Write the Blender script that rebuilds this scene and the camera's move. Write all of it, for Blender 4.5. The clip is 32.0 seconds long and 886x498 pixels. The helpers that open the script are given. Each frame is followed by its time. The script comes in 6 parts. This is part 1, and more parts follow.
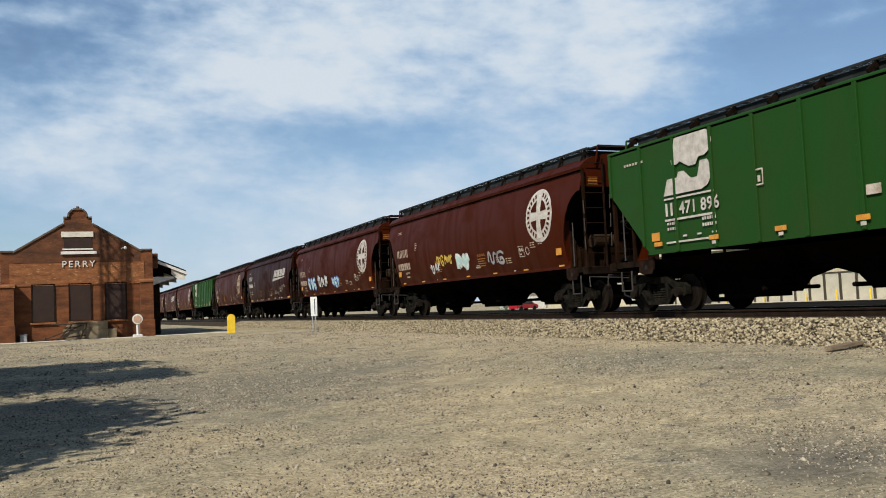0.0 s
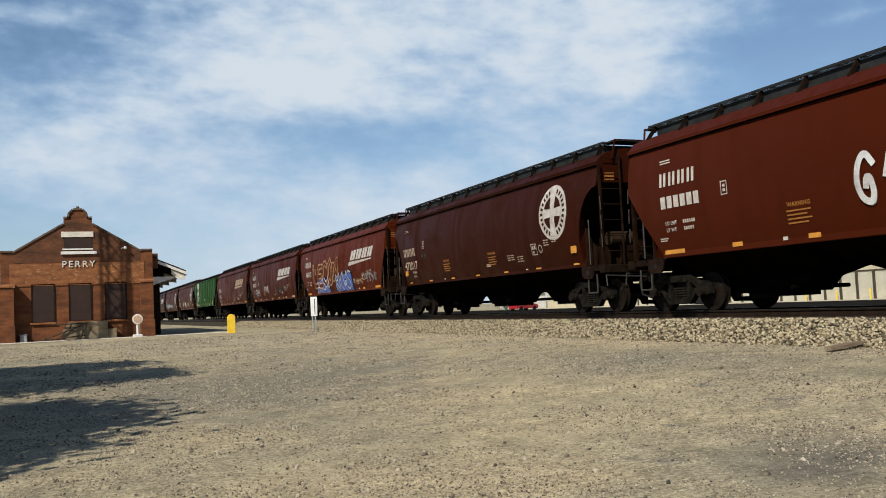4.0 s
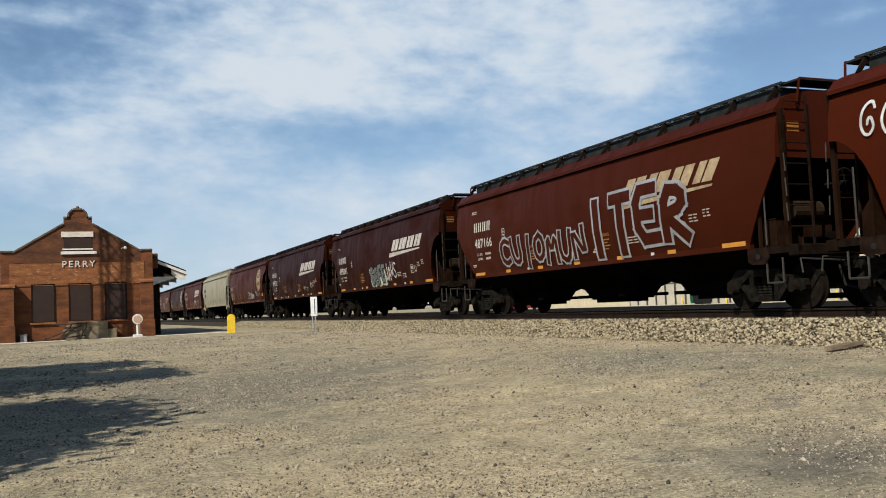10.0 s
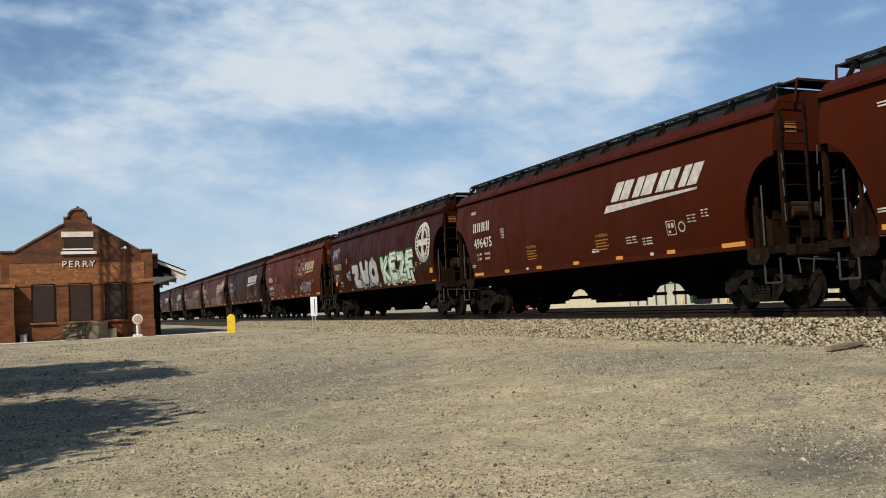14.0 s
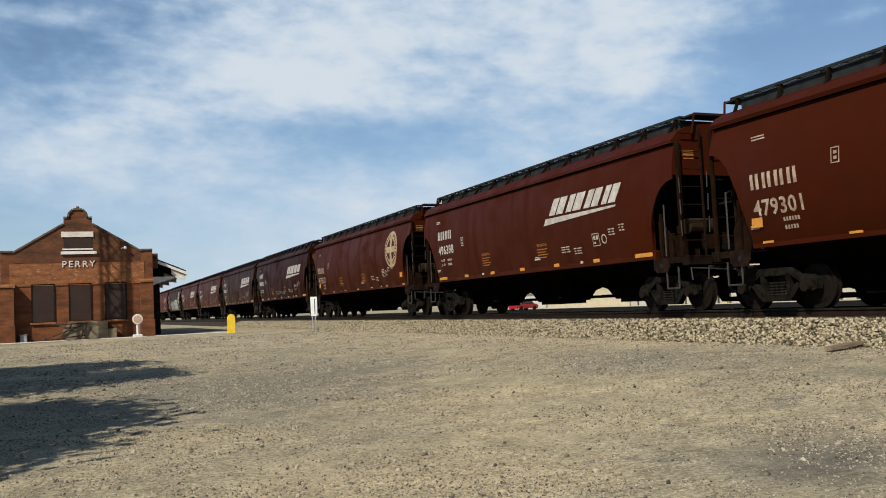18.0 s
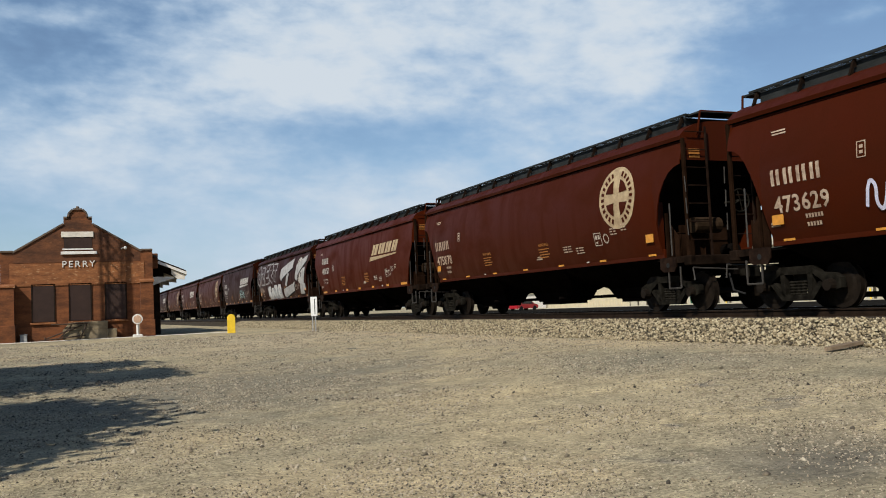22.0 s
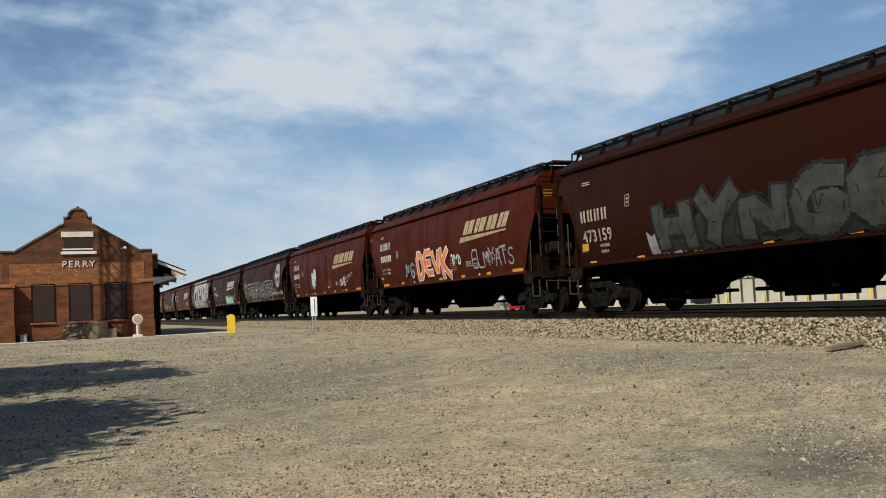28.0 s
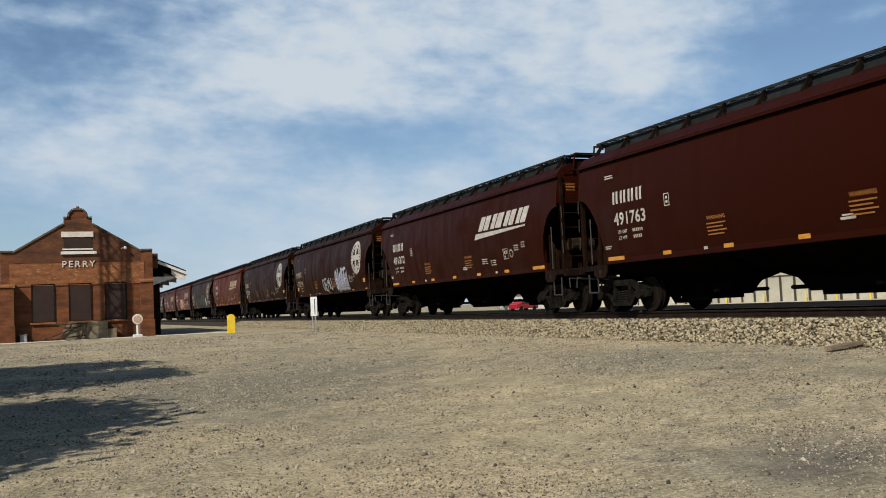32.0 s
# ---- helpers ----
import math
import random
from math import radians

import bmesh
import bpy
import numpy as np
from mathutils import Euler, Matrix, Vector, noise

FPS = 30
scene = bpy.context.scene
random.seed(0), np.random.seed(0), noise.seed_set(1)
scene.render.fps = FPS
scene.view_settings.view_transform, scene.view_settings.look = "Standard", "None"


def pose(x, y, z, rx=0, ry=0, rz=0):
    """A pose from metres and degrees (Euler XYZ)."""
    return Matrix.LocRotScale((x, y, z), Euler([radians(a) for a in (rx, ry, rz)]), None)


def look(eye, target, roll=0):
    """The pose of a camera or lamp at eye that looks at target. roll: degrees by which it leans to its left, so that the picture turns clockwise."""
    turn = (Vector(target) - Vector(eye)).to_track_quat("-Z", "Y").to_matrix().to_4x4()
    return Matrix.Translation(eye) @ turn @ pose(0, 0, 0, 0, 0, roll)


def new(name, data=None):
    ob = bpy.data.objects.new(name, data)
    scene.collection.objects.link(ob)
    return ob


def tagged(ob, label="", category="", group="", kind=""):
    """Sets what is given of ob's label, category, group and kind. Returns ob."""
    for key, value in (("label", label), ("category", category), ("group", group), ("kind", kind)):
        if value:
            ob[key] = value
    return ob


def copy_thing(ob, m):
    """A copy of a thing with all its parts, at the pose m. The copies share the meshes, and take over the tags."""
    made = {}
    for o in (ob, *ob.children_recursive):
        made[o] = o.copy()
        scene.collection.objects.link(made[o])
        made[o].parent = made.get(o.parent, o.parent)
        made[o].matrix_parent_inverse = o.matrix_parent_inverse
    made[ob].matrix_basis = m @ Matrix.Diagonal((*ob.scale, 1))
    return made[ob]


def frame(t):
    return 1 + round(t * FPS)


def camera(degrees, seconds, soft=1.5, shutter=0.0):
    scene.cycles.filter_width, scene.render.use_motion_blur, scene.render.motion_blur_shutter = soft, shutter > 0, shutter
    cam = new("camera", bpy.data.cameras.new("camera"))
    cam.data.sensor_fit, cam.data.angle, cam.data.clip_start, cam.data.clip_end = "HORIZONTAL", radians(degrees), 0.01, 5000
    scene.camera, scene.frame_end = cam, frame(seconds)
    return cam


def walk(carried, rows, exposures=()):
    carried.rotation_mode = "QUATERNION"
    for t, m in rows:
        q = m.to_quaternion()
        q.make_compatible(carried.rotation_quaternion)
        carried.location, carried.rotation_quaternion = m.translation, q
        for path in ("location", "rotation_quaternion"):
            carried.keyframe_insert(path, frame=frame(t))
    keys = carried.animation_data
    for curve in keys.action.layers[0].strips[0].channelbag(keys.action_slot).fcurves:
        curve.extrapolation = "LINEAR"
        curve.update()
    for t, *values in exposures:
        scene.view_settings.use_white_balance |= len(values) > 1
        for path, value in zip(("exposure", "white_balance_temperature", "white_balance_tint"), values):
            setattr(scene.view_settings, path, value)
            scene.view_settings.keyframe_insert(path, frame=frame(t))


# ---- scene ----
cam = camera(53.38, 32.0, soft=1.0)
EYE = (0.0, 0.0, 1.35)
YAW, PITCH, ROLL = 22.86, 3.65, -2.58
_y, _p = radians(YAW), radians(PITCH)
AIM = (EYE[0] + math.sin(_y) * math.cos(_p), EYE[1] + math.cos(_y) * math.cos(_p), EYE[2] + math.sin(_p))
walk(cam, [(0.0, look(EYE, AIM, ROLL)), (32.0, look(EYE, AIM, ROLL))],
     exposures=[(0.0, -0.03), (20.0, -0.05), (25.0, -0.12), (32.0, -0.16)])

# ---- light ----
SUN_DIR = Vector((-0.60, -0.46, 0.655)).normalized()
world = bpy.data.worlds.new("world")
scene.world = world
world.use_nodes = True


# broad cloud masses and blue gaps: azimuth, elevation, half width, half height in degrees, weight
CLOUDS = [(22.2, 17.1, 15.3, 3.8, 0.50), (36.1, 15.4, 5.5, 2.4, 0.30), (0.8, 10.1, 8.7, 2.3, 0.42), (6.9, 15.1, 5.7, 3.0, 0.25),
          (15.0, 14.1, 7.4, 2.1, 0.22), (16.4, 11.0, 7.4, 1.6, -0.42), (0.0, 17.0, 5.6, 2.9, -0.45), (46.8, 14.0, 6.5, 4.1, -0.6),
          (40.9, 17.2, 2.0, 1.0, 0.30), (18.0, 6.1, 18.2, 4.0, 0.30), (31.2, 12.3, 9.1, 2.5, 0.10), (-0.6, 17.8, 2.9, 0.6, 0.35), (49.4, 15.8, 1.5, 0.4, 0.4), (-3.0, 4.5, 9.0, 3.6, -0.30)]


# the clouds drift slowly as one layer
cloud_layer = new("cloud_layer")


def build_sky():
    nt = world.node_tree
    nt.nodes.clear()
    link = nt.links.new

    def calc(op, a, b=None, c=None):
        n = nt.nodes.new("ShaderNodeMath")
        n.operation = op
        for i, v in enumerate((a, b, c)):
            if v is None:
                continue
            if isinstance(v, (int, float)):
                n.inputs[i].default_value = v
            else:
                link(v, n.inputs[i])
        return n.outputs[0]

    out = nt.nodes.new("ShaderNodeOutputWorld")
    clear = nt.nodes.new("ShaderNodeBackground")
    cloud = nt.nodes.new("ShaderNodeBackground")
    sky = nt.nodes.new("ShaderNodeTexSky")
    sky.sky_type = "NISHITA"
    sky.sun_disc = False
    sky.sun_elevation = math.asin(SUN_DIR.z)
    sky.sun_rotation = math.atan2(SUN_DIR.x, SUN_DIR.y)
    sky.dust_density, sky.ozone_density, sky.air_density = 0.4, 3.0, 1.0
    clear.inputs["Strength"].default_value = 0.10
    link(sky.outputs[0], clear.inputs[0])
    cloud.inputs["Strength"].default_value = 0.96
    tc = nt.nodes.new("ShaderNodeTexCoord")
    sep = nt.nodes.new("ShaderNodeSeparateXYZ")
    tc.object = cloud_layer
    link(tc.outputs["Object"], sep.inputs[0])
    x, y, z = sep.outputs
    deg = 57.29578
    az = calc("MULTIPLY", calc("ARCTAN2", x, y), deg)
    el = calc("MULTIPLY", calc("ARCSINE", z), deg)
    total = None
    for a0, e0, sa, se, w in CLOUDS:
        da = calc("DIVIDE", calc("SUBTRACT", az, a0), sa)
        de = calc("DIVIDE", calc("SUBTRACT", el, e0), se)
        r2 = calc("ADD", calc("MULTIPLY", da, da), calc("MULTIPLY", de, de))
        g = calc("MULTIPLY", calc("EXPONENT", calc("MULTIPLY", r2, -0.8)), w)
        total = g if total is None else calc("ADD", total, g)
    comb = nt.nodes.new("ShaderNodeCombineXYZ")
    link(calc("MULTIPLY", az, 0.05), comb.inputs[0])
    link(calc("MULTIPLY", calc("ADD", el, calc("MULTIPLY", az, 0.05)), 0.105), comb.inputs[1])
    noises = []
    for scale, detail, rough in ((2.0, 8, 0.55), (6.5, 6, 0.52), (17.0, 5, 0.55)):
        n = nt.nodes.new("ShaderNodeTexNoise")
        n.inputs["Scale"].default_value, n.inputs["Detail"].default_value, n.inputs["Roughness"].default_value = scale, detail, rough
        n.inputs["Distortion"].default_value = 0.15
        link(comb.outputs[0], n.inputs["Vector"])
        noises.append(calc("SUBTRACT", n.outputs["Fac"], 0.5))
    calm = nt.nodes.new("ShaderNodeMapRange")
    calm.inputs["From Min"].default_value, calm.inputs["From Max"].default_value = 4.0, 13.0
    calm.inputs["To Min"].default_value, calm.inputs["To Max"].default_value = 0.45, 1.0
    link(el, calm.inputs["Value"])
    density = calc("MULTIPLY_ADD", calm.outputs[0], calc("ADD", calc("MULTIPLY", noises[0], 1.1), calc("ADD", calc("MULTIPLY", noises[1], 0.9), calc("MULTIPLY", noises[2], 0.28))), calc("ADD", total, 0.38))
    haze = nt.nodes.new("ShaderNodeMapRange")
    haze.inputs["From Min"].default_value, haze.inputs["From Max"].default_value = 9.0, 0.0
    haze.inputs["To Min"].default_value, haze.inputs["To Max"].default_value = 0.0, 0.26
    link(el, haze.inputs["Value"])
    density = calc("ADD", density, haze.outputs[0])
    thin = nt.nodes.new("ShaderNodeMapRange")
    thin.interpolation_type = "SMOOTHSTEP"
    thin.inputs["From Min"].default_value, thin.inputs["From Max"].default_value = 20.0, 32.0
    thin.inputs["To Max"].default_value = 0.9
    link(el, thin.inputs["Value"])
    density = calc("SUBTRACT", density, thin.outputs[0])
    fac = nt.nodes.new("ShaderNodeMapRange")
    fac.interpolation_type = "SMOOTHSTEP"
    fac.inputs["From Min"].default_value, fac.inputs["From Max"].default_value = -0.12, 0.92
    fac.inputs["To Max"].default_value = 0.97
    link(density, fac.inputs["Value"])
    tone = nt.nodes.new("ShaderNodeValToRGB")
    tone.color_ramp.elements[0].position, tone.color_ramp.elements[1].position = 0.15, 1.0
    tone.color_ramp.elements[0].color, tone.color_ramp.elements[1].color = (0.325, 0.535, 0.79, 1), (0.71, 0.785, 0.86, 1)
    link(density, tone.inputs[0])
    link(tone.outputs[0], cloud.inputs[0])
    mix = nt.nodes.new("ShaderNodeMixShader")
    link(fac.outputs[0], mix.inputs[0])
    link(clear.outputs[0], mix.inputs[1])
    link(cloud.outputs[0], mix.inputs[2])
    link(mix.outputs[0], out.inputs[0])


build_sky()
sun = new("sun", bpy.data.lights.new("sun", "SUN"))
sun.data.energy, sun.data.angle, sun.data.color = 5.0, radians(0.4), (1.0, 0.94, 0.85)
sun.matrix_world = look((0, 0, 60), Vector((0, 0, 60)) - SUN_DIR)


# ---- materials ----
def material(name, color, rough=0.8, metal=0.0, scale=4.0, vary=0.25, bump=0.15, fine=60.0, stretch=(1, 1, 1), second=None, spots=0.0, spot_color=None, random_shift=True, gloss=0.35):
    """Principled surface with a coarse and a fine variation of its colour, and relief."""
    m = bpy.data.materials.new(name)
    m.use_nodes = True
    nt = m.node_tree
    bs = nt.nodes["Principled BSDF"]
    link = nt.links.new
    tc = nt.nodes.new("ShaderNodeTexCoord")
    mp = nt.nodes.new("ShaderNodeMapping")
    mp.inputs["Scale"].default_value = stretch
    link(tc.outputs["Object"], mp.inputs["Vector"])
    vec = mp.outputs[0]
    if random_shift:
        info = nt.nodes.new("ShaderNodeObjectInfo")
        mul = nt.nodes.new("ShaderNodeMath")
        mul.operation = "MULTIPLY"
        mul.inputs[1].default_value = 37.0
        link(info.outputs["Random"], mul.inputs[0])
        add = nt.nodes.new("ShaderNodeVectorMath")
        add.operation = "ADD"
        link(vec, add.inputs[0])
        link(mul.outputs[0], add.inputs[1])
        vec = add.outputs[0]
    n1 = nt.nodes.new("ShaderNodeTexNoise")
    n1.inputs["Scale"].default_value, n1.inputs["Detail"].default_value, n1.inputs["Roughness"].default_value = scale, 5, 0.6
    link(vec, n1.inputs["Vector"])
    n2 = nt.nodes.new("ShaderNodeTexNoise")
    n2.inputs["Scale"].default_value, n2.inputs["Detail"].default_value = fine, 3
    link(vec, n2.inputs["Vector"])
    ramp = nt.nodes.new("ShaderNodeValToRGB")
    c = Vector(color)
    lo, hi = c * (1 - vary), c * (1 + vary)
    if second:
        lo = Vector(second)
    ramp.color_ramp.elements[0].position, ramp.color_ramp.elements[1].position = 0.33, 0.68
    ramp.color_ramp.elements[0].color, ramp.color_ramp.elements[1].color = (*lo, 1), (*hi, 1)
    link(n1.outputs["Fac"], ramp.inputs[0])
    mix = nt.nodes.new("ShaderNodeMix")
    mix.data_type, mix.blend_type = "RGBA", "MULTIPLY"
    mix.inputs[0].default_value = 0.5
    r2 = nt.nodes.new("ShaderNodeValToRGB")
    r2.color_ramp.elements[0].position, r2.color_ramp.elements[1].position = 0.3, 0.7
    r2.color_ramp.elements[0].color, r2.color_ramp.elements[1].color = (0.55, 0.55, 0.55, 1), (1.25, 1.25, 1.25, 1)
    link(n2.outputs["Fac"], r2.inputs[0])
    link(ramp.outputs[0], mix.inputs[6])
    link(r2.outputs[0], mix.inputs[7])
    col = mix.outputs[2]
    if spots:
        n3 = nt.nodes.new("ShaderNodeTexNoise")
        n3.inputs["Scale"].default_value, n3.inputs["Detail"].default_value = scale * 2.7, 8
        link(vec, n3.inputs["Vector"])
        r3 = nt.nodes.new("ShaderNodeValToRGB")
        r3.color_ramp.elements[0].position, r3.color_ramp.elements[1].position = 1 - spots, min(1.0, 1 - spots + 0.07)
        link(n3.outputs["Fac"], r3.inputs[0])
        m3 = nt.nodes.new("ShaderNodeMix")
        m3.data_type = "RGBA"
        m3.inputs[7].default_value = (*spot_color, 1)
        link(r3.outputs[0], m3.inputs[0])
        link(col, m3.inputs[6])
        col = m3.outputs[2]
    link(col, bs.inputs["Base Color"])
    bs.inputs["Roughness"].default_value, bs.inputs["Metallic"].default_value = rough, metal
    bs.inputs["Specular IOR Level"].default_value = gloss
    if bump:
        bp = nt.nodes.new("ShaderNodeBump")
        bp.inputs["Strength"].default_value, bp.inputs["Distance"].default_value = bump, 0.02
        link(n2.outputs["Fac"], bp.inputs["Height"])
        link(bp.outputs[0], bs.inputs["Normal"])
    return m


def car_paint(name, color, dirt=(0.022, 0.012, 0.007), rough=0.48, amount=0.26):
    """Old enamel: rain streaks down the side, patches of road dirt, dull sheen."""
    m = bpy.data.materials.new(name)
    m.use_nodes = True
    nt = m.node_tree
    bs = nt.nodes["Principled BSDF"]
    link = nt.links.new
    tc = nt.nodes.new("ShaderNodeTexCoord")
    info = nt.nodes.new("ShaderNodeObjectInfo")
    mul = nt.nodes.new("ShaderNodeMath")
    mul.operation, mul.inputs[1].default_value = "MULTIPLY", 61.0
    link(info.outputs["Random"], mul.inputs[0])
    add = nt.nodes.new("ShaderNodeVectorMath")
    link(tc.outputs["Object"], add.inputs[0])
    link(mul.outputs[0], add.inputs[1])

    def noise_at(scale3, detail, lo, hi):
        mp = nt.nodes.new("ShaderNodeMapping")
        mp.inputs["Scale"].default_value = scale3
        link(add.outputs[0], mp.inputs["Vector"])
        n = nt.nodes.new("ShaderNodeTexNoise")
        n.inputs["Scale"].default_value, n.inputs["Detail"].default_value = 1.0, detail
        link(mp.outputs[0], n.inputs["Vector"])
        r = nt.nodes.new("ShaderNodeMapRange")
        r.inputs["From Min"].default_value, r.inputs["From Max"].default_value = lo, hi
        link(n.outputs["Fac"], r.inputs["Value"])
        return r.outputs[0]

    streak = noise_at((2, 2.2, 0.22), 4, 0.45, 0.85)
    patch = noise_at((0.6, 0.6, 0.9), 6, 0.48, 0.75)
    grain = noise_at((30, 30, 30), 3, 0.2, 0.8)
    hsv = nt.nodes.new("ShaderNodeMix")
    hsv.data_type = "RGBA"
    c = Vector(color)
    hsv.inputs[6].default_value, hsv.inputs[7].default_value = (*(c * 0.88), 1), (*(c * 1.12), 1)
    link(grain, hsv.inputs[0])
    both = nt.nodes.new("ShaderNodeMath")
    both.operation = "MAXIMUM"
    link(streak, both.inputs[0])
    link(patch, both.inputs[1])
    sc = nt.nodes.new("ShaderNodeMath")
    sc.operation, sc.inputs[1].default_value = "MULTIPLY", amount
    link(both.outputs[0], sc.inputs[0])
    mix = nt.nodes.new("ShaderNodeMix")
    mix.data_type = "RGBA"
    link(sc.outputs[0], mix.inputs[0])
    link(hsv.outputs[2], mix.inputs[6])
    mix.inputs[7].default_value = (*dirt, 1)
    link(mix.outputs[2], bs.inputs["Base Color"])
    rr = nt.nodes.new("ShaderNodeMapRange")
    rr.inputs["To Min"].default_value, rr.inputs["To Max"].default_value = rough, min(1, rough + 0.3)
    link(both.outputs[0], rr.inputs["Value"])
    link(rr.outputs[0], bs.inputs["Roughness"])
    bs.inputs["Specular IOR Level"].default_value = 0.15
    bs.inputs["Specular Tint"].default_value = (0.12, 0.07, 0.05, 1)
    bp = nt.nodes.new("ShaderNodeBump")
    bp.inputs["Strength"].default_value, bp.inputs["Distance"].default_value = 0.12, 0.03
    link(patch, bp.inputs["Height"])
    link(bp.outputs[0], bs.inputs["Normal"])
    return m


PAINT = {
    "red": car_paint("paint_red_oxide", (0.0558, 0.0092, 0.0023)),
    "bright": car_paint("paint_bright_oxide", (0.0760, 0.0127, 0.0029)),
    "brown": car_paint("paint_brown", (0.021, 0.0056, 0.0019)),
    "umber": car_paint("paint_umber", (0.0288, 0.0055, 0.0015)),
    "mid": car_paint("paint_mid_brown", (0.0459, 0.0079, 0.0020)),
    "maroon": car_paint("paint_maroon", (0.0245, 0.0041, 0.0013)),
    "green": car_paint("paint_green", (0.014, 0.056, 0.011), dirt=(0.05, 0.045, 0.022)),
    "grey": car_paint("paint_grey", (0.285, 0.262, 0.185), dirt=(0.19, 0.16, 0.11), amount=0.4),
}
M_ROOF = material("roof_dust", (0.16, 0.06, 0.045), 0.75, scale=1.5, vary=0.4)
M_BOARD = material("walkway_steel", (0.024, 0.026, 0.025), 0.6, 0.0, scale=3, vary=0.35, gloss=0.06)
# grime black; on the slope sheets the same black stands in for shade
M_UNDER = material("underbody_grime_shade", (0.005, 0.004, 0.0035), 0.9, scale=3, vary=0.4, gloss=0.0)
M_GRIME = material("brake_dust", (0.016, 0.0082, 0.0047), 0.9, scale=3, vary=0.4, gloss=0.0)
M_TRUCK = material("cast_steel_dusty", (0.0125, 0.0112, 0.0086), 0.75, 0.0, scale=6, vary=0.6, gloss=0.02)
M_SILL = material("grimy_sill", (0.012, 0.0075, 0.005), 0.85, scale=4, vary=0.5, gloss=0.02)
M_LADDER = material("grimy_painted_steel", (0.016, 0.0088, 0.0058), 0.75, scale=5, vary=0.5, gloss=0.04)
M_STEP = material("worn_grab_iron", (0.045, 0.041, 0.036), 0.6, scale=9, vary=0.3, gloss=0.2)
M_DUST = material("dusty_tank", (0.030, 0.019, 0.011), 0.9, scale=5, vary=0.35, gloss=0.02)
M_WHEEL = material("wheel_steel", (0.0125, 0.0092, 0.0066), 0.6, 0.0, scale=6, vary=0.35, gloss=0.06)
M_RAIL = material("rail_steel", (0.022, 0.014, 0.009), 0.5, 0.1, scale=5, vary=0.4, gloss=0.06)
M_SHINE = material("rail_head", (0.11, 0.095, 0.08), 0.45, 0.8, scale=5, vary=0.1, bump=0)
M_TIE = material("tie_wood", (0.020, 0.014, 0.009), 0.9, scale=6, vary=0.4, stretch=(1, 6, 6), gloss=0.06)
M_WHITE = material("marking_white", (0.51, 0.485, 0.43), 0.6, scale=5, vary=0.12, bump=0, second=(0.36, 0.325, 0.275))
M_CREAM = material("marking_cream", (0.40, 0.31, 0.18), 0.65, scale=5, vary=0.15, bump=0, second=(0.28, 0.20, 0.115))
M_DULL = material("marking_dull", (0.42, 0.33, 0.24), 0.7, scale=5, vary=0.2, bump=0, second=(0.25, 0.17, 0.12))
M_STENCIL = material("marking_worn_white", (0.50, 0.45, 0.38), 0.7, scale=5, vary=0.2, bump=0, second=(0.30, 0.24, 0.18))
M_ORANGE = material("reflector_orange", (0.55, 0.24, 0.03), 0.35, scale=8, vary=0.15, bump=0)
M_YELLOW_MARK = material("marking_yellow", (0.33, 0.13, 0.025), 0.6, scale=8, vary=0.2, bump=0)
M_SEAM = material("seam_rust", (0.19, 0.165, 0.115), 0.85, scale=6, vary=0.3, bump=0, gloss=0.06)
M_BLACK = material("marking_black", (0.02, 0.02, 0.02), 0.6, scale=8, vary=0.2, bump=0, gloss=0.06)
SPRAY = {
    "white": material("spray_white", (0.62, 0.63, 0.60), 0.6, scale=3, vary=0.15, bump=0, second=(0.40, 0.38, 0.36)),
    "pale": material("spray_pale_green", (0.52, 0.60, 0.48), 0.6, scale=3, vary=0.15, bump=0),
    "grey": material("spray_grey_green", (0.042, 0.046, 0.036), 0.7, scale=3, vary=0.3, bump=0),
    "silver": material("spray_silver", (0.36, 0.37, 0.38), 0.45, 0.3, scale=2, vary=0.25, bump=0),
    "blue": material("spray_blue", (0.06, 0.13, 0.42), 0.6, scale=3, vary=0.3, bump=0),
    "tan": material("spray_tan", (0.42, 0.25, 0.12), 0.7, scale=3, vary=0.3, bump=0),
    "orange": material("spray_orange", (0.75, 0.20, 0.05), 0.6, scale=3, vary=0.2, bump=0),
    "yellow": material("spray_yellow", (0.65, 0.45, 0.08), 0.6, scale=3, vary=0.2, bump=0),
    "mint": material("spray_mint", (0.48, 0.66, 0.62), 0.6, scale=3, vary=0.2, bump=0),
    "green": material("spray_green", (0.03, 0.10, 0.03), 0.6, scale=3, vary=0.2, bump=0),
    "black": M_BLACK,
    "charcoal": material("spray_charcoal", (0.017, 0.019, 0.016), 0.7, scale=3, vary=0.4, bump=0),
    "chalk": material("spray_chalk_white", (0.40, 0.395, 0.375), 0.6, scale=2.5, vary=0.12, bump=0, second=(0.27, 0.26, 0.245)),
    "steel": material("spray_steel_grey", (0.13, 0.135, 0.13), 0.6, scale=3, vary=0.2, bump=0),
    "dusty": material("spray_faded_pink", (0.20, 0.13, 0.11), 0.7, scale=3, vary=0.3, bump=0),
    "lilac": material("spray_lilac", (0.5, 0.5, 0.62), 0.6, scale=3, vary=0.2, bump=0),
}
M_GROUND = material("gravel_ground", (0.395, 0.323, 0.192), 0.95, scale=0.28, vary=0.15, bump=0.45, fine=24, second=(0.285, 0.254, 0.170), spots=0.36, spot_color=(0.15, 0.138, 0.112), random_shift=False, gloss=0.1)


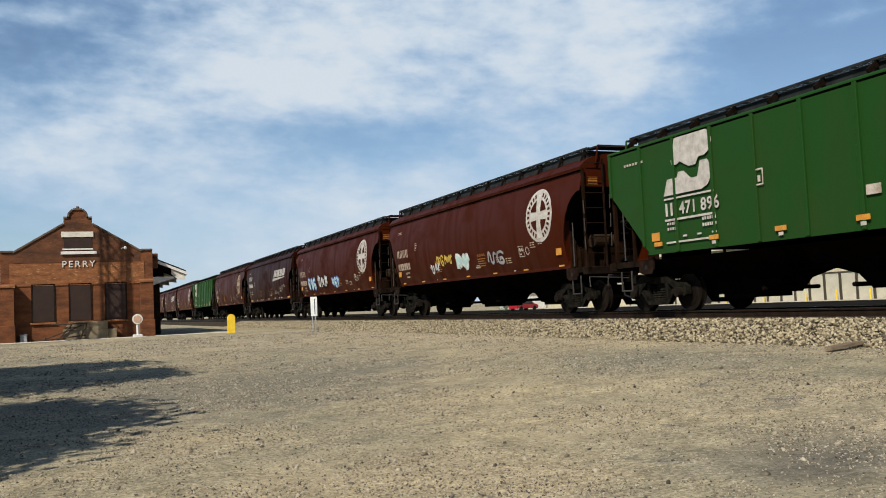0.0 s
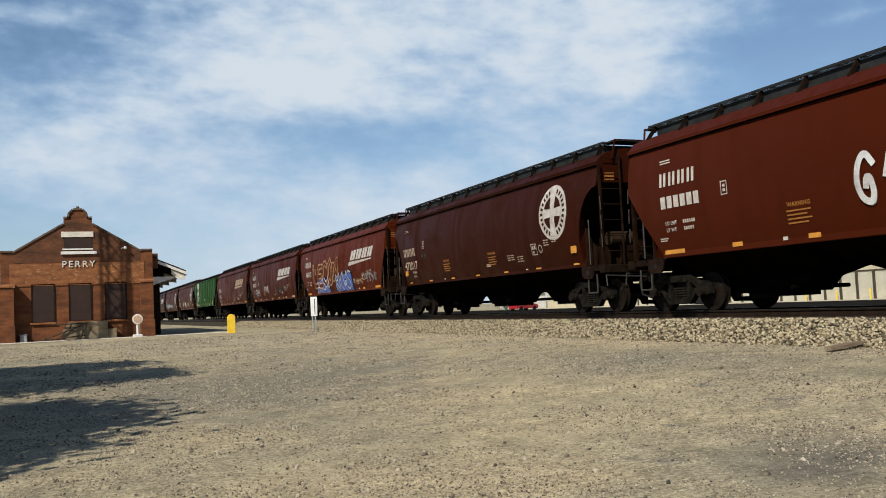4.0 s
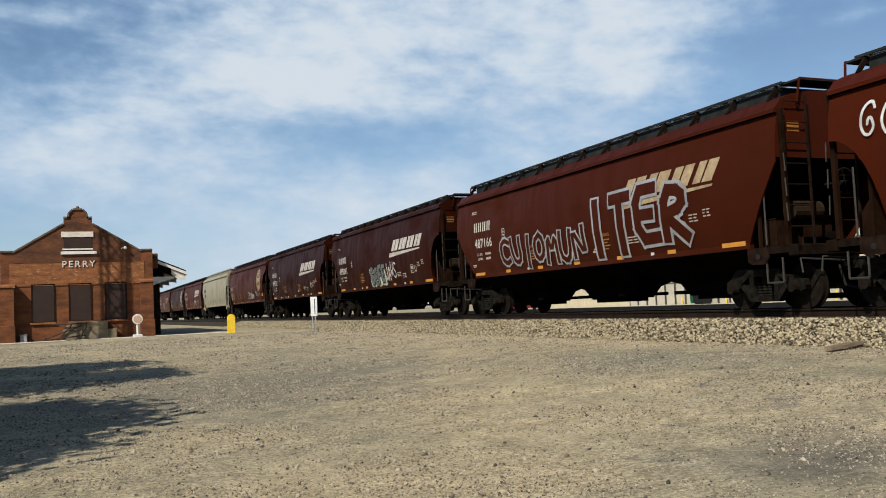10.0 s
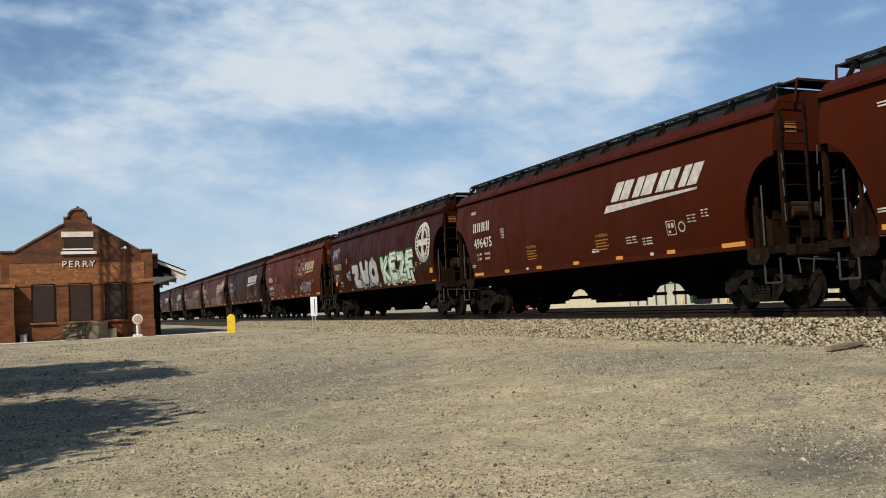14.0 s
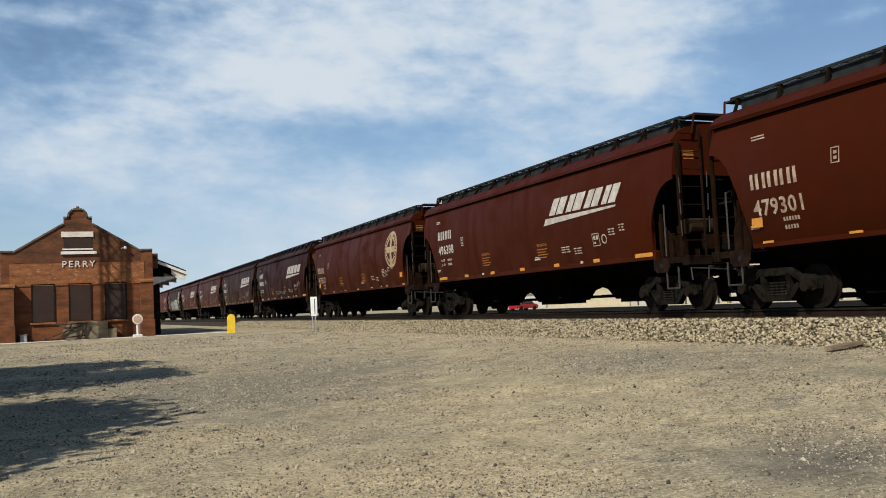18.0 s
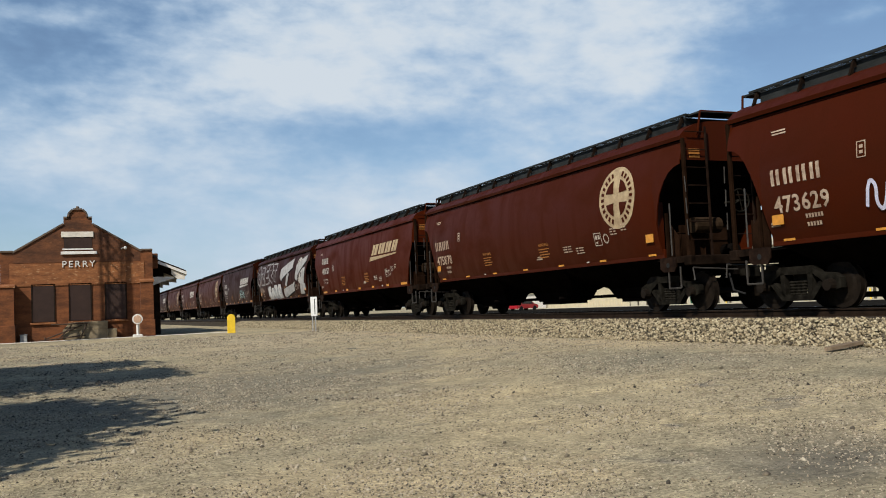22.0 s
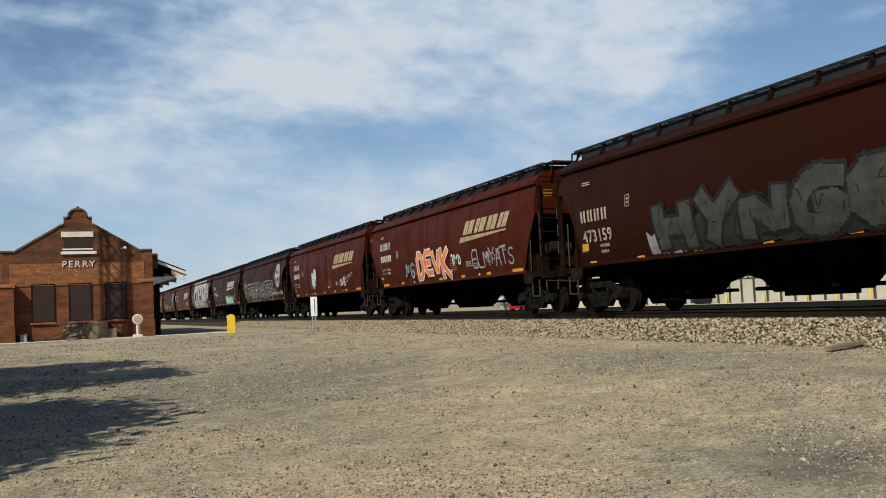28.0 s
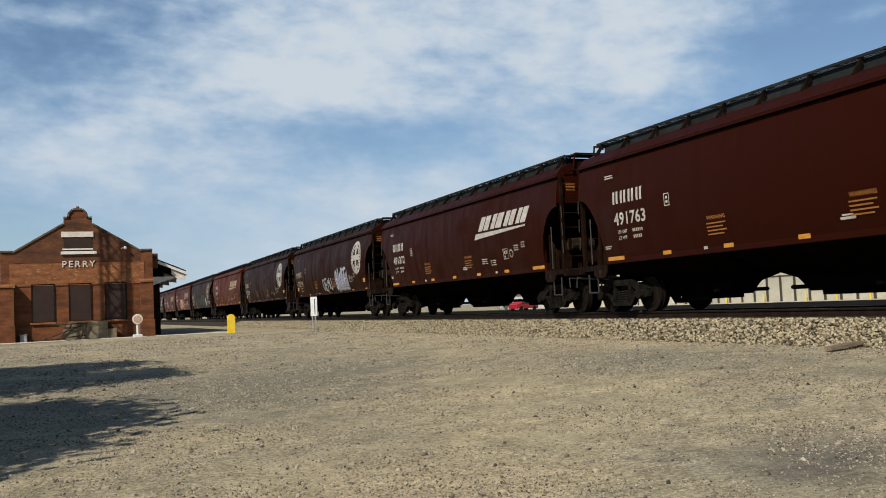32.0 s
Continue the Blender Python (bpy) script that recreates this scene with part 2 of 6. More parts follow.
def patch_ground():
    """Darker and paler gravel in a few broad patches of the lot."""
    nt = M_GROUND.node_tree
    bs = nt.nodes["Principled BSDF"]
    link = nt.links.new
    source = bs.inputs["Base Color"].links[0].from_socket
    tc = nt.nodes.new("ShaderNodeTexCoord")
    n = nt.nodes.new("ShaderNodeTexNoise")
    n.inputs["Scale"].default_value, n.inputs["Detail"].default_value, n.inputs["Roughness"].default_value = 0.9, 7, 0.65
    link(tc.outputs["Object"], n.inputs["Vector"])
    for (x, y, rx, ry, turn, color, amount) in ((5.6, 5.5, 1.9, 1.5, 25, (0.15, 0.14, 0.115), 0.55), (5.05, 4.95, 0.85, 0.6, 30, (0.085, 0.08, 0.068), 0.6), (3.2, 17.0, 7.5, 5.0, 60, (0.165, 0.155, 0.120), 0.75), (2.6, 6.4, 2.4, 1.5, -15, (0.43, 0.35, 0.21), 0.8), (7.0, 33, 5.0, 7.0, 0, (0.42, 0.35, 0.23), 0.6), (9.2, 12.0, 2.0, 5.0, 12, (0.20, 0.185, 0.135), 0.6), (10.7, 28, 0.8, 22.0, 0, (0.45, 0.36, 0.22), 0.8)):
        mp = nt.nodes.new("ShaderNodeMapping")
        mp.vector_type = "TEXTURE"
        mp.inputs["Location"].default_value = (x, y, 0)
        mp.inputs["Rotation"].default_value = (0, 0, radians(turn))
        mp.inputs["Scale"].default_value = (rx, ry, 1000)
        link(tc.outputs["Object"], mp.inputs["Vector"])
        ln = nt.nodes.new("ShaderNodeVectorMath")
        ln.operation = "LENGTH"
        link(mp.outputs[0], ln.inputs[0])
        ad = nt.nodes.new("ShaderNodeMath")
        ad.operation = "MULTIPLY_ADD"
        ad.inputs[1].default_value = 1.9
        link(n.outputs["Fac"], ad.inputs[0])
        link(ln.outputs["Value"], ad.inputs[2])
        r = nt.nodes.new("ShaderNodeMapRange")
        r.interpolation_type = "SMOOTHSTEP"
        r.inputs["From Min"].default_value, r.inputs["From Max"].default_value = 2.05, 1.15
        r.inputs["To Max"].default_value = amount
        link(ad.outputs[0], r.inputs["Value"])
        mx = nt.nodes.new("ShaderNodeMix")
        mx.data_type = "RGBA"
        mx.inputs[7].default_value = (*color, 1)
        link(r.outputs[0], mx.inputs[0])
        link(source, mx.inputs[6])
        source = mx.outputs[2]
    # gravel: each small cell has its own tone, in coarse and fine sizes, over a middling mottle
    bare = nt.nodes.new("ShaderNodeTexNoise")
    bare.inputs["Scale"].default_value, bare.inputs["Detail"].default_value, bare.inputs["Roughness"].default_value = 0.55, 6, 0.6
    place = nt.nodes.new("ShaderNodeMapping")
    place.inputs["Location"].default_value = (3.1, 7.7, 0)
    link(tc.outputs["Object"], place.inputs["Vector"])
    link(place.outputs[0], bare.inputs["Vector"])
    loose = nt.nodes.new("ShaderNodeMapRange")
    loose.inputs["From Min"].default_value, loose.inputs["From Max"].default_value = 0.36, 0.66
    loose.inputs["To Min"].default_value, loose.inputs["To Max"].default_value = 0.34, 0.85
    link(bare.outputs["Fac"], loose.inputs["Value"])
    for scale, lo, hi in ((24, 0.60, 1.34), (52, 0.50, 1.45)):
        vo = nt.nodes.new("ShaderNodeTexVoronoi")
        vo.inputs["Scale"].default_value = scale
        link(tc.outputs["Object"], vo.inputs["Vector"])
        one = nt.nodes.new("ShaderNodeSeparateColor")
        link(vo.outputs["Color"], one.inputs[0])
        r = nt.nodes.new("ShaderNodeMapRange")
        r.inputs["To Min"].default_value, r.inputs["To Max"].default_value = lo, hi
        link(one.outputs[0], r.inputs["Value"])
        mx = nt.nodes.new("ShaderNodeMix")
        mx.data_type, mx.blend_type = "RGBA", "MULTIPLY"
        link(loose.outputs[0], mx.inputs[0])
        link(source, mx.inputs[6])
        link(r.outputs[0], mx.inputs[7])
        source = mx.outputs[2]
    n = nt.nodes.new("ShaderNodeTexNoise")
    n.inputs["Scale"].default_value, n.inputs["Detail"].default_value, n.inputs["Roughness"].default_value = 2.2, 4, 0.55
    link(tc.outputs["Object"], n.inputs["Vector"])
    r = nt.nodes.new("ShaderNodeMapRange")
    r.inputs["From Min"].default_value, r.inputs["From Max"].default_value = 0.3, 0.7
    r.inputs["To Min"].default_value, r.inputs["To Max"].default_value = 0.72, 1.24
    link(n.outputs["Fac"], r.inputs["Value"])
    mx = nt.nodes.new("ShaderNodeMix")
    mx.data_type, mx.blend_type = "RGBA", "MULTIPLY"
    mx.inputs[0].default_value = 0.85
    link(source, mx.inputs[6])
    link(r.outputs[0], mx.inputs[7])
    source = mx.outputs[2]
    # small dark and pale specks over all
    for scale, lo, hi, color, amount in ((38, 0.62, 0.70, (0.085, 0.075, 0.055), 0.5), (30, 0.64, 0.72, (0.55, 0.48, 0.34), 0.3)):
        n = nt.nodes.new("ShaderNodeTexNoise")
        n.inputs["Scale"].default_value, n.inputs["Detail"].default_value = scale, 2
        mp = nt.nodes.new("ShaderNodeMapping")
        mp.inputs["Location"].default_value = (scale, 0, scale)
        link(tc.outputs["Object"], mp.inputs["Vector"])
        link(mp.outputs[0], n.inputs["Vector"])
        r = nt.nodes.new("ShaderNodeMapRange")
        r.inputs["From Min"].default_value, r.inputs["From Max"].default_value = lo, hi
        r.inputs["To Max"].default_value = amount
        link(n.outputs["Fac"], r.inputs["Value"])
        mx = nt.nodes.new("ShaderNodeMix")
        mx.data_type = "RGBA"
        mx.inputs[7].default_value = (*color, 1)
        link(r.outputs[0], mx.inputs[0])
        link(source, mx.inputs[6])
        source = mx.outputs[2]
    link(source, bs.inputs["Base Color"])


patch_ground()
# bed nearly black: shade in the gaps between stones is put into its colour
M_BALLAST = material("ballast_bed", (0.045, 0.036, 0.024), 0.95, scale=3, vary=0.3, bump=1.0, fine=18, random_shift=False, gloss=0.1)
M_BRICK = material("brick_red", (0.168, 0.058, 0.019), 0.9, scale=1.2, vary=0.25, bump=0.3, fine=9, stretch=(1, 1, 3.0), second=(0.085, 0.031, 0.012), spots=0.30, spot_color=(0.23, 0.096, 0.036))
M_BRICK_GRIMY = material("brick_grimy", (0.122, 0.046, 0.018), 0.9, scale=1.0, vary=0.3, bump=0.3, fine=9, stretch=(1, 1, 3.0), second=(0.060, 0.025, 0.012), spots=0.32, spot_color=(0.17, 0.072, 0.030))
M_BRICK_LIGHT = material("brick_weathered", (0.25, 0.098, 0.034), 0.9, scale=1.6, vary=0.25, bump=0.3, fine=9, stretch=(1, 1, 3.0), second=(0.15, 0.055, 0.020), spots=0.4, spot_color=(0.36, 0.20, 0.10))
M_BOARDUP = material("painted_plywood", (0.032, 0.016, 0.011), 0.8, scale=1.5, vary=0.25)
M_ASPHALT = material("old_asphalt", (0.018, 0.017, 0.015), 0.95, scale=0.5, vary=0.3, bump=0.5, fine=20, random_shift=False, gloss=0.0)
M_GALV = material("galvanised_steel", (0.30, 0.31, 0.31), 0.6, scale=6, vary=0.2, gloss=0.2)
M_STONE = material("pale_stone", (0.62, 0.57, 0.48), 0.85, scale=2, vary=0.2)
M_CONCRETE = material("concrete", (0.21, 0.165, 0.10), 0.9, scale=2, vary=0.25)
M_WHITE_PAINT = material("white_paint", (0.72, 0.70, 0.64), 0.6, scale=3, vary=0.12)
M_COPING = material("coping_stone", (0.12, 0.085, 0.06), 0.9, scale=2, vary=0.35)
M_SHINGLE = material("roof_shingle", (0.09, 0.075, 0.065), 0.9, scale=4, vary=0.3, gloss=0.06)
M_DARKWOOD = material("dark_soffit", (0.022, 0.015, 0.011), 0.9, scale=4, vary=0.3, gloss=0.06)
M_METAL_CREAM = material("cream_metal_siding", (0.56, 0.49, 0.33), 0.6, scale=0.6, vary=0.08, bump=0.05)
M_METAL_TRIM = material("siding_trim", (0.06, 0.05, 0.032), 0.7, scale=1, vary=0.2)
M_DOOR_CREAM = material("overhead_door", (0.50, 0.46, 0.35), 0.6, scale=1, vary=0.1, bump=0.05)
M_YELLOW = material("yellow_plastic", (0.85, 0.58, 0.04), 0.5, scale=4, vary=0.12, bump=0.03)
M_POST = material("white_plastic", (0.75, 0.76, 0.74), 0.5, scale=4, vary=0.1, bump=0.03)
M_DISC = material("faded_disc", (0.55, 0.36, 0.24), 0.7, scale=6, vary=0.2)
M_GREEN_BIN = material("green_bin_paint", (0.012, 0.09, 0.04), 0.5, scale=3, vary=0.2)
M_CAR_RED = material("car_paint_red", (0.42, 0.02, 0.03), 0.3, scale=3, vary=0.1, bump=0)
M_GLASS_DARK = material("dark_window_glass", (0.03, 0.035, 0.04), 0.1, scale=3, vary=0.1, bump=0)
M_RUBBER = material("rubber", (0.02, 0.02, 0.02), 0.9, scale=9, vary=0.2, gloss=0.06)
M_RUST = material("rusted_steel", (0.07, 0.045, 0.03), 0.85, 0.2, scale=8, vary=0.4)
M_WOOD = material("weathered_wood", (0.20, 0.15, 0.10), 0.9, scale=5, vary=0.35, stretch=(1, 8, 8))
M_BARK = material("bark", (0.10, 0.075, 0.055), 0.95, scale=6, vary=0.4, bump=0.6)
M_LEAF = material("leaf", (0.06, 0.10, 0.03), 0.7, scale=3, vary=0.4, bump=0)


# ---- mesh helpers ----
def mesh_of(bm, name, mat, smooth=False):
    me = bpy.data.meshes.new(name)
    bmesh.ops.recalc_face_normals(bm, faces=bm.faces)
    bm.to_mesh(me)
    bm.free()
    for m in (mat if isinstance(mat, (list, tuple)) else [mat]):
        me.materials.append(m)
    if smooth:
        for p in me.polygons:
            p.use_smooth = True
    return me


def part(name, bm, mat, parent, label="", smooth=False):
    ob = new(name, mesh_of(bm, name, mat, smooth) if isinstance(bm, bmesh.types.BMesh) else bm)
    ob.parent = parent
    if label:
        ob["label"] = label
    return ob


def box(bm, x0, x1, y0, y1, z0, z1, bevel=0.0):
    r = bmesh.ops.create_cube(bm, size=1.0)
    for v in r["verts"]:
        v.co = Vector(((x0 + x1) / 2 + v.co.x * (x1 - x0), (y0 + y1) / 2 + v.co.y * (y1 - y0), (z0 + z1) / 2 + v.co.z * (z1 - z0)))
    if bevel:
        es = {e for v in r["verts"] for e in v.link_edges}
        bmesh.ops.bevel(bm, geom=list(es), offset=bevel, segments=1, affect="EDGES")
    return bm


def bar(bm, a, b, r=0.02, n=6):
    """A round bar from a to b."""
    a, b = Vector(a), Vector(b)
    d = b - a
    m = Matrix.Translation((a + b) / 2) @ d.to_track_quat("Z", "Y").to_matrix().to_4x4()
    bmesh.ops.create_cone(bm, cap_ends=True, segments=n, radius1=r, radius2=r, depth=d.length, matrix=m)
    return bm


def prism(bm, outline, axis, lo, hi):
    """An outline of (a, b) pairs, extruded along axis from lo to hi. axis 'x': (y, z); 'y': (x, z); 'z': (x, y)."""
    def at(a, b, c):
        return {"x": (c, a, b), "y": (a, c, b), "z": (a, b, c)}[axis]
    v0 = [bm.verts.new(at(a, b, lo)) for a, b in outline]
    v1 = [bm.verts.new(at(a, b, hi)) for a, b in outline]
    bm.faces.new(v0)
    bm.faces.new(v1[::-1])
    n = len(outline)
    for i in range(n):
        bm.faces.new((v0[i], v1[i], v1[(i + 1) % n], v0[(i + 1) % n]))
    return bm


def B():
    return bmesh.new()


def smooth01(t):
    t = max(0.0, min(1.0, t))
    return t * t * (3 - 2 * t)


# ---- the setting ----
RAIL_Z = 0.95
TRACK_X = 14.5


def ground_z(x, y):
    a, b = smooth01((x - 3) / 8.8), smooth01((y - 14) / 36)
    z = 0.38 * (1 - (1 - a) * (1 - b))
    z += (0.10 - z) * smooth01((x - 16.5) / 3.0)
    return z


def steps(stops):
    out = []
    for (a, b, n) in stops:
        out += list(np.linspace(a, b, n, endpoint=False))
    return out + [stops[-1][1]]


def build_ground():
    xs = steps([(-2500, -60, 6), (-60, -6, 9), (-6, 20, 52), (20, 120, 12), (120, 2500, 6)])
    ys = steps([(-2500, -30, 5), (-30, 2, 8), (2, 30, 56), (30, 80, 30), (80, 400, 12), (400, 3500, 6)])
    verts = [(x, y, ground_z(x, y) + (noise.noise((x * 0.7, y * 0.7, 0)) * 0.018 if -6 < x < 11.6 and 2 < y < 45 else 0)) for y in ys for x in xs]
    w = len(xs)
    faces = [(j * w + i, j * w + i + 1, (j + 1) * w + i + 1, (j + 1) * w + i) for j in range(len(ys) - 1) for i in range(w - 1)]
    me = bpy.data.meshes.new("ground")
    me.from_pydata(verts, [], faces)
    me.materials.append(M_GROUND)
    for p in me.polygons:
        p.use_smooth = True
    return tagged(new("ground", me), "dry packed gravel lot of tan dirt and small stones", "ground", kind="structure")


def rocks(name, places, mat, label, category, seed):
    """Loose stones, one joined mesh: places is an array of x, y, z, size."""
    rng = np.random.default_rng(seed)
    n = len(places)
    base = np.array([(1, 0, 0), (0, 1, 0), (-1, 0, 0), (0, -1, 0), (0.3, 0.3, 0.75), (-0.35, -0.2, 0.7), (0, 0, -0.6)], float)
    tri = np.array([(0, 1, 4), (1, 2, 5), (1, 5, 4), (2, 3, 5), (3, 0, 4), (3, 4, 5), (1, 0, 6), (2, 1, 6), (3, 2, 6), (0, 3, 6)])
    v = base[None] * rng.uniform(0.6, 1.25, (n, 7, 3))
    ang = rng.uniform(0, 6.283, n)
    c, s = np.cos(ang)[:, None], np.sin(ang)[:, None]
    tilt = rng.uniform(-0.8, 0.8, (n, 1))
    x, y, z = v[..., 0], v[..., 1], v[..., 2]
    z = z + tilt * x
    v = np.stack((c * x - s * y, s * x + c * y, z), -1) * places[:, None, 3:4] * 0.5 + places[:, None, :3]
    f = (tri[None] + 7 * np.arange(n)[:, None, None]).reshape(-1, 3)
    me = bpy.data.meshes.new(name)
    me.vertices.add(7 * n)
    me.vertices.foreach_set("co", v.astype(np.float32).ravel())
    me.loops.add(len(f) * 3)
    me.loops.foreach_set("vertex_index", f.astype(np.int32).ravel())
    me.polygons.add(len(f))
    me.polygons.foreach_set("loop_start", np.arange(0, len(f) * 3, 3, dtype=np.int32))
    me.update(calc_edges=True)
    me.materials.append(mat)
    return tagged(new(name, me), label, category, kind="stuff")


def stone_material(name, lo, hi):
    m = bpy.data.materials.new(name)
    m.use_nodes = True
    nt = m.node_tree
    geo = nt.nodes.new("ShaderNodeNewGeometry")
    r = nt.nodes.new("ShaderNodeValToRGB")
    r.color_ramp.elements[0].color, r.color_ramp.elements[1].color = (*lo, 1), (*hi, 1)
    e = r.color_ramp.elements.new(0.5)
    e.color = (*[(a * 0.45 + b * 0.55) * k for a, b, k in zip(lo, hi, (1.08, 1.0, 0.9))], 1)
    nt.links.new(geo.outputs["Random Per Island"], r.inputs[0])
    bs = nt.nodes["Principled BSDF"]
    tc = nt.nodes.new("ShaderNodeTexCoord")
    n = nt.nodes.new("ShaderNodeTexNoise")
    n.inputs["Scale"].default_value = 45
    nt.links.new(tc.outputs["Object"], n.inputs["Vector"])
    mx = nt.nodes.new("ShaderNodeMix")
    mx.data_type, mx.blend_type = "RGBA", "MULTIPLY"
    mx.inputs[0].default_value = 0.35
    nt.links.new(r.outputs[0], mx.inputs[6])
    nt.links.new(n.outputs["Fac"], mx.inputs[7])
    nt.links.new(mx.outputs[2], bs.inputs["Base Color"])
    bs.inputs["Roughness"].default_value = 0.9
    return m


M_BALLAST_STONE = stone_material("ballast_stone", (0.034, 0.027, 0.017), (0.60, 0.52, 0.34))
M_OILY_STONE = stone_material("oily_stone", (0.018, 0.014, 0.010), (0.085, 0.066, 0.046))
M_PEBBLE = stone_material("pebble", (0.026, 0.023, 0.018), (0.57, 0.50, 0.37))


def build_track():
    # ballast bed: shoulder at 0.72, toe on the ground on both sides
    bm = B()
    prism(bm, [(11.6, 0.20), (11.75, 0.40), (12.65, 0.745), (16.35, 0.745), (17.3, 0.3), (17.5, 0.0)], "y", -900, 1800)
    bed = tagged(new("ballast_bed", mesh_of(bm, "ballast_bed", M_BALLAST)), "raised crushed stone bed under the track, coloured dark for shaded gaps", "track bed", kind="structure")
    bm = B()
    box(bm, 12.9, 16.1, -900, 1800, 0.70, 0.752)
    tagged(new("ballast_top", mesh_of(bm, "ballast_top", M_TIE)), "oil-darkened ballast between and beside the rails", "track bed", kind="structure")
    bm = B()
    box(bm, 17.6, 66, -60, 420, 0.0, 0.115)
    tagged(new("yard", mesh_of(bm, "yard", M_ASPHALT)), "worn dark asphalt yard beyond the track", "pavement", kind="structure")
    track = tagged(new("railway_track"), "steel rails on dark wooden ties, polished on top", "railway track", kind="structure")
    track.location = (TRACK_X, 0, RAIL_Z)
    for side in (-1, 1):
        x = side * 0.755
        bm = B()
        prism(bm, [(x - 0.075, -0.185), (x + 0.075, -0.185), (x + 0.075, -0.172), (x + 0.012, -0.15), (x + 0.01, -0.05), (x + 0.036, -0.036), (x + 0.036, -0.004), (x - 0.036, -0.004), (x - 0.036, -0.036), (x - 0.01, -0.05), (x - 0.012, -0.15), (x - 0.075, -0.172)], "y", -900, 1800)
        rail = part("rail", bm, M_RAIL, track, "rust-brown steel rail")
        bm = B()
        box(bm, x - 0.03, x + 0.03, -900, 1800, -0.004, 0.0)
        part("rail_head", bm, M_SHINE, rail, "polished running surface")
    bm = B()
    box(bm, -1.3, 1.3, -0.115, 0.115, -0.36, -0.19, 0.012)
    me = mesh_of(bm, "tie", M_TIE)
    rng = random.Random(5)
    for i in range(150):
        t = part("tie", me, None, track)
        t.location = (rng.uniform(-0.05, 0.05), 2 + i * 0.53, rng.uniform(-0.01, 0.01))
        t.rotation_euler = (0, 0, rng.uniform(-0.02, 0.02))
    bm = B()
    for i in range(300):
        box(bm, -1.3, 1.3, 81.6 + i * 0.53 - 0.115, 81.6 + i * 0.53 + 0.115, -0.36, -0.19)
    tagged(part("far_ties", bm, M_TIE, track), kind="stuff")


def bed_z(x):
    if x < 11.75:
        return 0.40
    if x < 12.65:
        return 0.40 + (x - 11.75) / 0.9 * 0.345
    return 0.745


def build_stones():
    rng = np.random.default_rng(11)
    n = 85000
    y = 4.0 + 70 * rng.random(n) ** 1.55
    x = 11.35 + 2.3 * rng.random(n)
    keep = (x > 11.75) | (rng.random(n) < (x - 11.35) / 0.5)
    x, y = x[keep], y[keep]
    z = np.array([max(bed_z(a), ground_z(a, b)) if a > 11.7 else ground_z(a, b) for a, b in zip(x, y)])
    size = rng.uniform(0.032, 0.09, len(x))
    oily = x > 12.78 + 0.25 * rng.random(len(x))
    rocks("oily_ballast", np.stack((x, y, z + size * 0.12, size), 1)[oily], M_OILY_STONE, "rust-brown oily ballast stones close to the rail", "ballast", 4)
    x, y, z, size = x[~oily], y[~oily], z[~oily], size[~oily]
    rocks("ballast_stones", np.stack((x, y, z + size * rng.uniform(0.0, 0.5, len(x)), size), 1), M_BALLAST_STONE, "loose angular pale grey ballast stones beside the rail", "ballast", 1)
    n = 230000
    r = 3.2 + 40 * rng.random(n) ** 1.5
    a = np.radians(rng.uniform(-6, 54, n))
    x, y = r * np.sin(a), r * np.cos(a)
    bare = np.array([noise.noise((p * 0.55 + 4.1, q * 0.55, 3.0)) + 0.6 * noise.noise((p * 1.9, q * 1.9, 8.0)) for p, q in zip(x, y)])
    keep = (x < 11.9) & (rng.random(n) < np.clip(0.55 + bare * 1.2, 0.10, 1.0))
    x, y = x[keep], y[keep]
    size = (0.007 + 0.015 * rng.random(len(x)) ** 2.5 + 0.0009 * np.hypot(x, y)) * (1 + 1.3 * (rng.random(len(x)) < 0.025))
    z = np.array([ground_z(p, q) + noise.noise((p * 0.7, q * 0.7, 0)) * 0.018 for p, q in zip(x, y)])
    rocks("gravel", np.stack((x, y, z + size * 0.05, size), 1), M_PEBBLE, "small loose stones scattered on the dirt", "gravel", 2)


build_ground()
build_track()
build_stones()


# ---- depot ----
DEPOT_Y = 52.0


